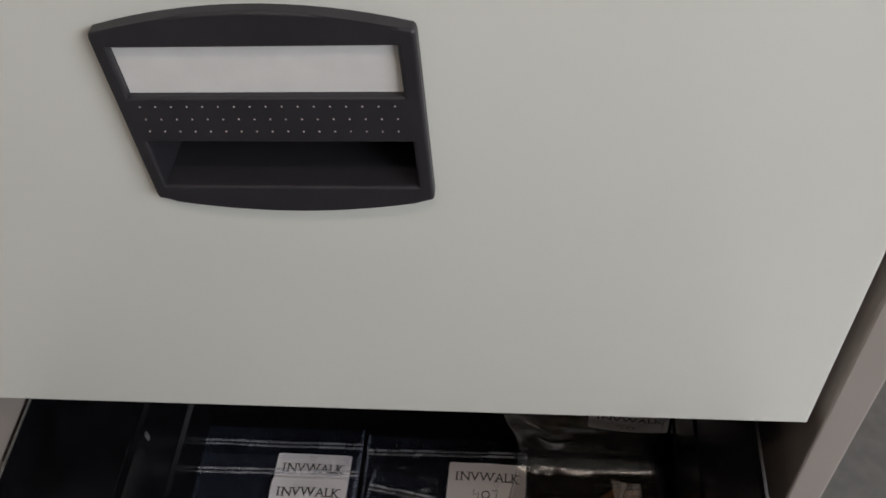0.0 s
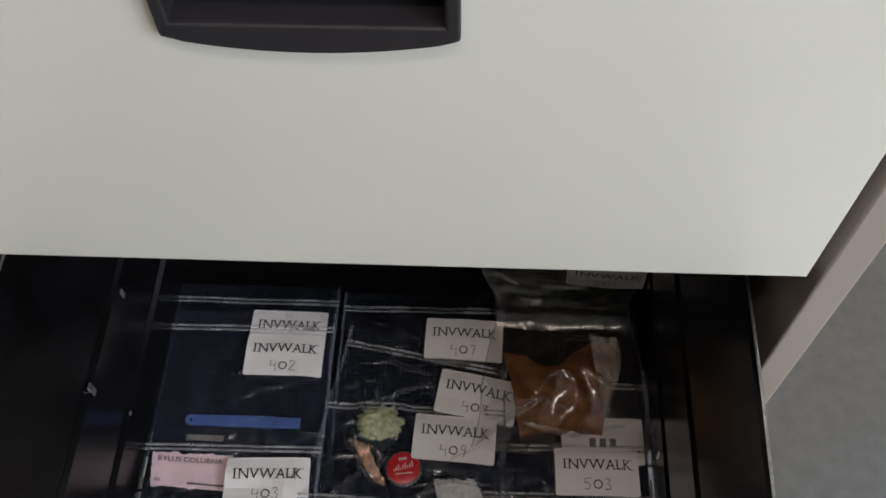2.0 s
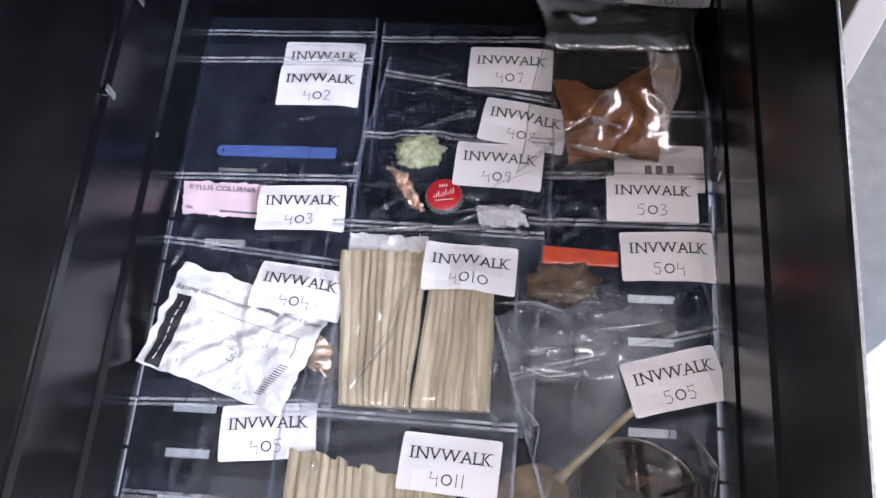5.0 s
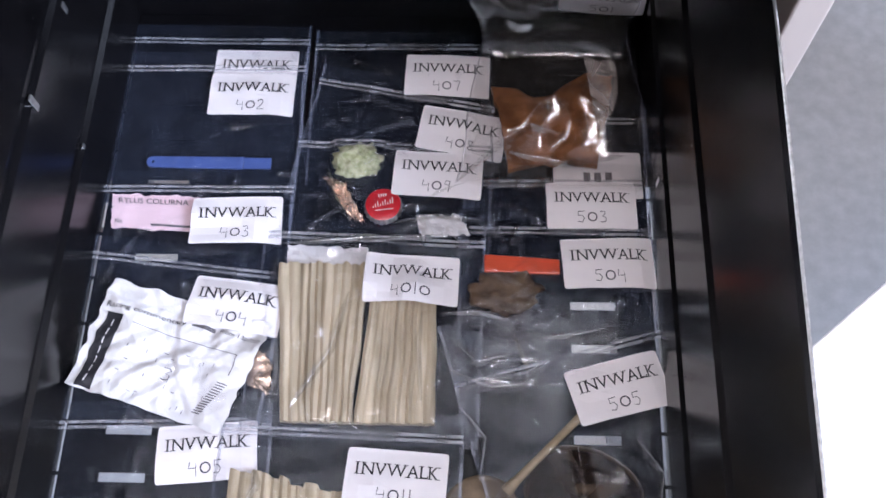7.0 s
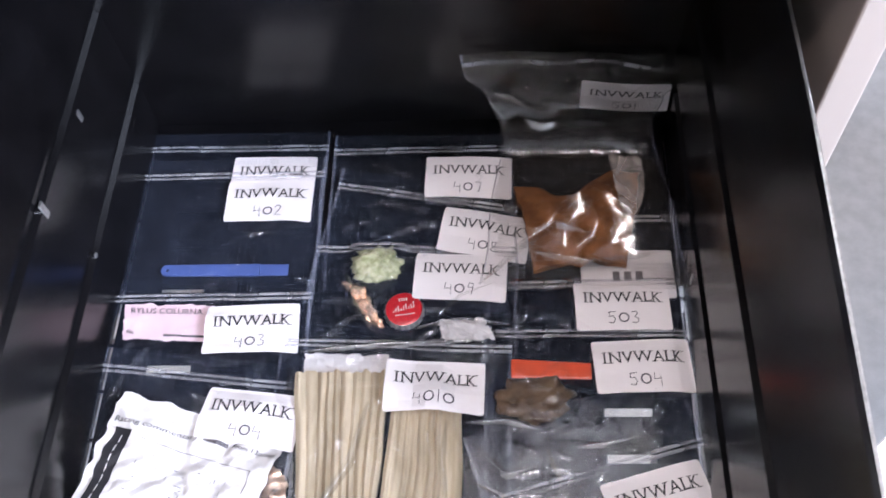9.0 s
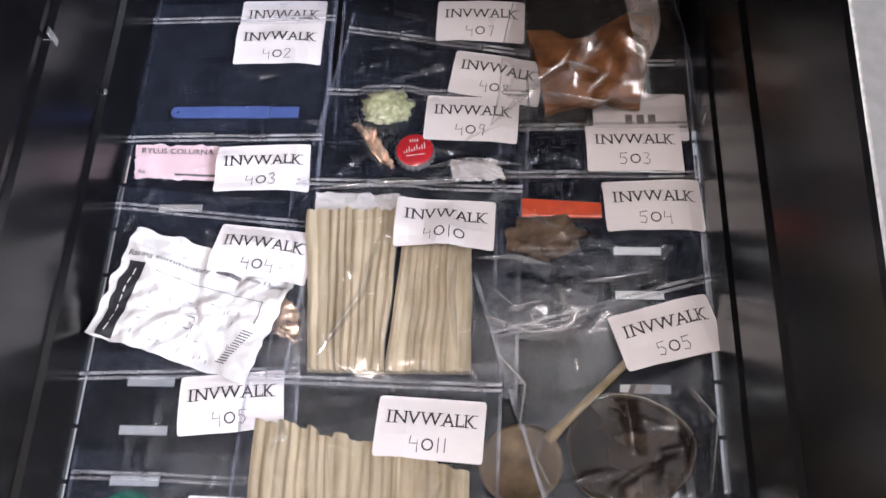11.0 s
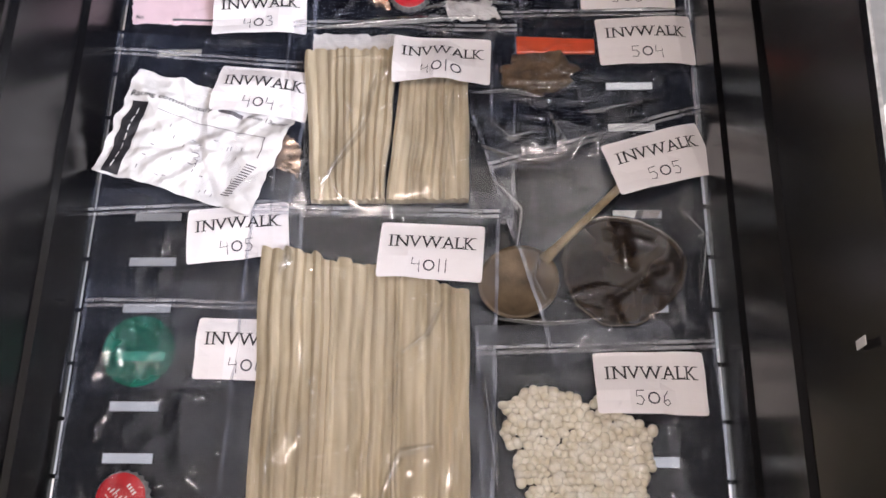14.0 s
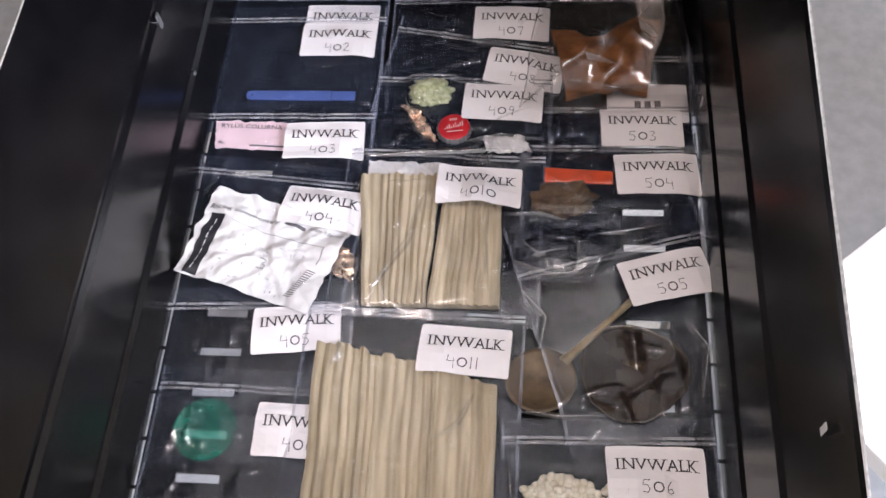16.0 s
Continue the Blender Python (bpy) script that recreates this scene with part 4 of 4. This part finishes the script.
# orange stick and leaf
bm = boxed(0.0800, 0.1330, -0.2500, -0.2385, 0.0075, 0.0105, bevel=0.0012)
for v in bm.verts:
    v.co.y += (v.co.x - 0.08) * -0.02 + (0.002 if v.co.x < 0.082 and v.co.y > -0.244 else 0)
tagged(part("plastic_stick", bm, ORANGE), "flat orange plastic stick inside a bag", "plastic stick")
lump("dry_leaf", 0.0950, -0.2640, 0.0062, 0.0225, 0.0150, 0.006, LEAF, "crumpled dry brown leaf below an orange stick", "leaf", 8, 0.45, 2.8)

# spoon
spoon = empty("spoon", "tarnished brass spoon inside a bag", "spoon")


def bowl(u, v):
    a, k = math.tau * u, v
    x, y = 0.0250 * k * math.cos(a), 0.0232 * k * math.sin(a)
    c, s_ = math.cos(radians(24)), math.sin(radians(24))
    return (0.0790 + x * c - y * s_, -0.4148 + x * s_ + y * c, 0.0090 + 0.0065 * k * k)


bm = grid(40, 8, bowl)
bmesh.ops.remove_doubles(bm, verts=bm.verts, dist=1e-6)
g = bmesh.ops.extrude_face_region(bm, geom=bm.faces[:])
for v in g["geom"]:
    if isinstance(v, bmesh.types.BMVert):
        v.co.z -= 0.0012
part("bowl", bm, BRASS, spoon, smooth=True)


def stem(u, v):
    p = Vector((0.0945, -0.4015, 0.0165)).lerp(Vector((0.1530, -0.3420, 0.0125)), v)
    d = Vector((0.0585, 0.0595, 0)).normalized()
    nrm = Vector((d.y, -d.x, 0))
    w = 0.0030 - 0.0006 * math.sin(v * 3.1) + 0.0012 * max(0, 0.15 - v) * 6
    a = math.tau * u
    return tuple(p + nrm * (w * math.cos(a)) + Vector((0, 0, 0.0016 * math.sin(a))))


part("stem", grid(12, 20, stem), STRAW, spoon, smooth=True)

# bottle base
shard = empty("glass_shard", "dark brown broken bottle base inside a bag", "glass shard")
rnd = random.Random(12)
ring = [(math.tau * k / 36, 1 + 0.05 * math.sin(k * 0.52 + 1) + 0.02 * rnd.uniform(-1, 1)) for k in range(36)]


def shard_at(a, rr):
    return (0.1430 + 0.0385 * rr * math.cos(a), -0.4050 + 0.0360 * rr * math.sin(a))


bm = bmesh.new()
c0 = bm.verts.new((0.143, -0.405, 0.0125))
loops = []
for f_, z in ((0.35, 0.0122), (0.65, 0.0110), (0.92, 0.0088)):
    loops.append([bm.verts.new((*shard_at(a, r_ * f_), z)) for a, r_ in ring])
for k in range(36):
    bm.faces.new((c0, loops[0][k], loops[0][(k + 1) % 36]))
    for i in (0, 1):
        bm.faces.new((loops[i][k], loops[i + 1][k], loops[i + 1][(k + 1) % 36], loops[i][(k + 1) % 36]))
part("base", bm, GLASS, shard, "see-through brown glass base", smooth=True)
bm = bmesh.new()
loops = []
for f_, z, jag in ((0.90, 0.0088, 0), (0.97, 0.0090, 0), (1.0, 0.0105, 0.0006), (0.97, 0.0108, 0.0006), (0.93, 0.0095, 0), (0.90, 0.0076, 0)):
    loops.append([bm.verts.new((*shard_at(a, r_ * f_), z + jag * rnd.uniform(-1, 1))) for a, r_ in ring])
for i in range(len(loops)):
    j = (i + 1) % len(loops)
    for k in range(36):
        bm.faces.new((loops[i][k], loops[j][k], loops[j][(k + 1) % 36], loops[i][(k + 1) % 36]))
part("jagged_rim", bm, GLASS_RIM, shard, "jagged dark glass rim", smooth=True)

# foam beads
rnd = random.Random(77)
bm = bmesh.new()
for layer in range(2):
    for iy in range(26):
        for ix in range(24):
            x = 0.066 + ix * 0.0040 + (iy % 2) * 0.0020 + rnd.uniform(-0.0012, 0.0012)
            y = -0.474 - iy * 0.0040 + rnd.uniform(-0.0012, 0.0012)
            edge = -0.487 + 0.007 * math.sin((x - 0.07) * 70) if x < 0.122 else -0.484 - (x - 0.122) * 0.62
            if y > edge or x < 0.070 + max(0, -0.505 - y) * 0.3 + 0.003 * math.sin(y * 300) or x > 0.155 - max(0, -0.50 - y) * 0.1 + 0.003 * math.sin(y * 260):
                continue
            if layer and noise.noise(Vector((x * 60, y * 60, 3.0))) < -0.1:
                continue
            r = rnd.uniform(0.0025, 0.0034)
            mtx = Matrix.Translation((x, y, 0.0098 + layer * 0.0035 + rnd.uniform(0, 0.0026))) @ Matrix.Diagonal((r, r * rnd.uniform(0.8, 1.2), r * 0.9, 1))
            bmesh.ops.create_icosphere(bm, subdivisions=2, radius=1, matrix=mtx)
tagged(part("foam_chunk", bm, FOAM, smooth=True), "cream chunk of fused foam beads inside a bag", "foam")

# terracotta shard in the leaning bag
pot = empty("pottery_shard", "curved orange terracotta shard inside the leaning bag", "pottery")


def pot_at(u, v, lift=0.0):
    lo, hi = Vector((0.0970, -0.1700)).lerp(Vector((0.1620, -0.1660)), u), Vector((0.0840, -0.0980)).lerp(Vector((0.1760, -0.0880)), u)
    hi.y -= 0.020 * math.exp(-((u - 0.40) / 0.24) ** 2)
    p = lo.lerp(hi, v)
    x = p.x + 0.0022 * noise.noise(Vector((v * 7, 3.0, u * 2)))
    y = p.y + 0.0030 * noise.noise(Vector((u * 7, 8.0, v * 2)))
    return (x, y, 0.0115 + 0.022 * math.sin(math.pi * (0.15 + 0.7 * v)) - 0.009 * (2 * u - 1) ** 2 + 0.0012 * noise.noise(Vector((u * 9, v * 9, 2.0))) + lift)


bm = grid(20, 20, pot_at)
g = bmesh.ops.extrude_face_region(bm, geom=bm.faces[:])
for v in g["geom"]:
    if isinstance(v, bmesh.types.BMVert):
        v.co.z -= 0.006
part("shard", bm, CLAY, pot, smooth=False)
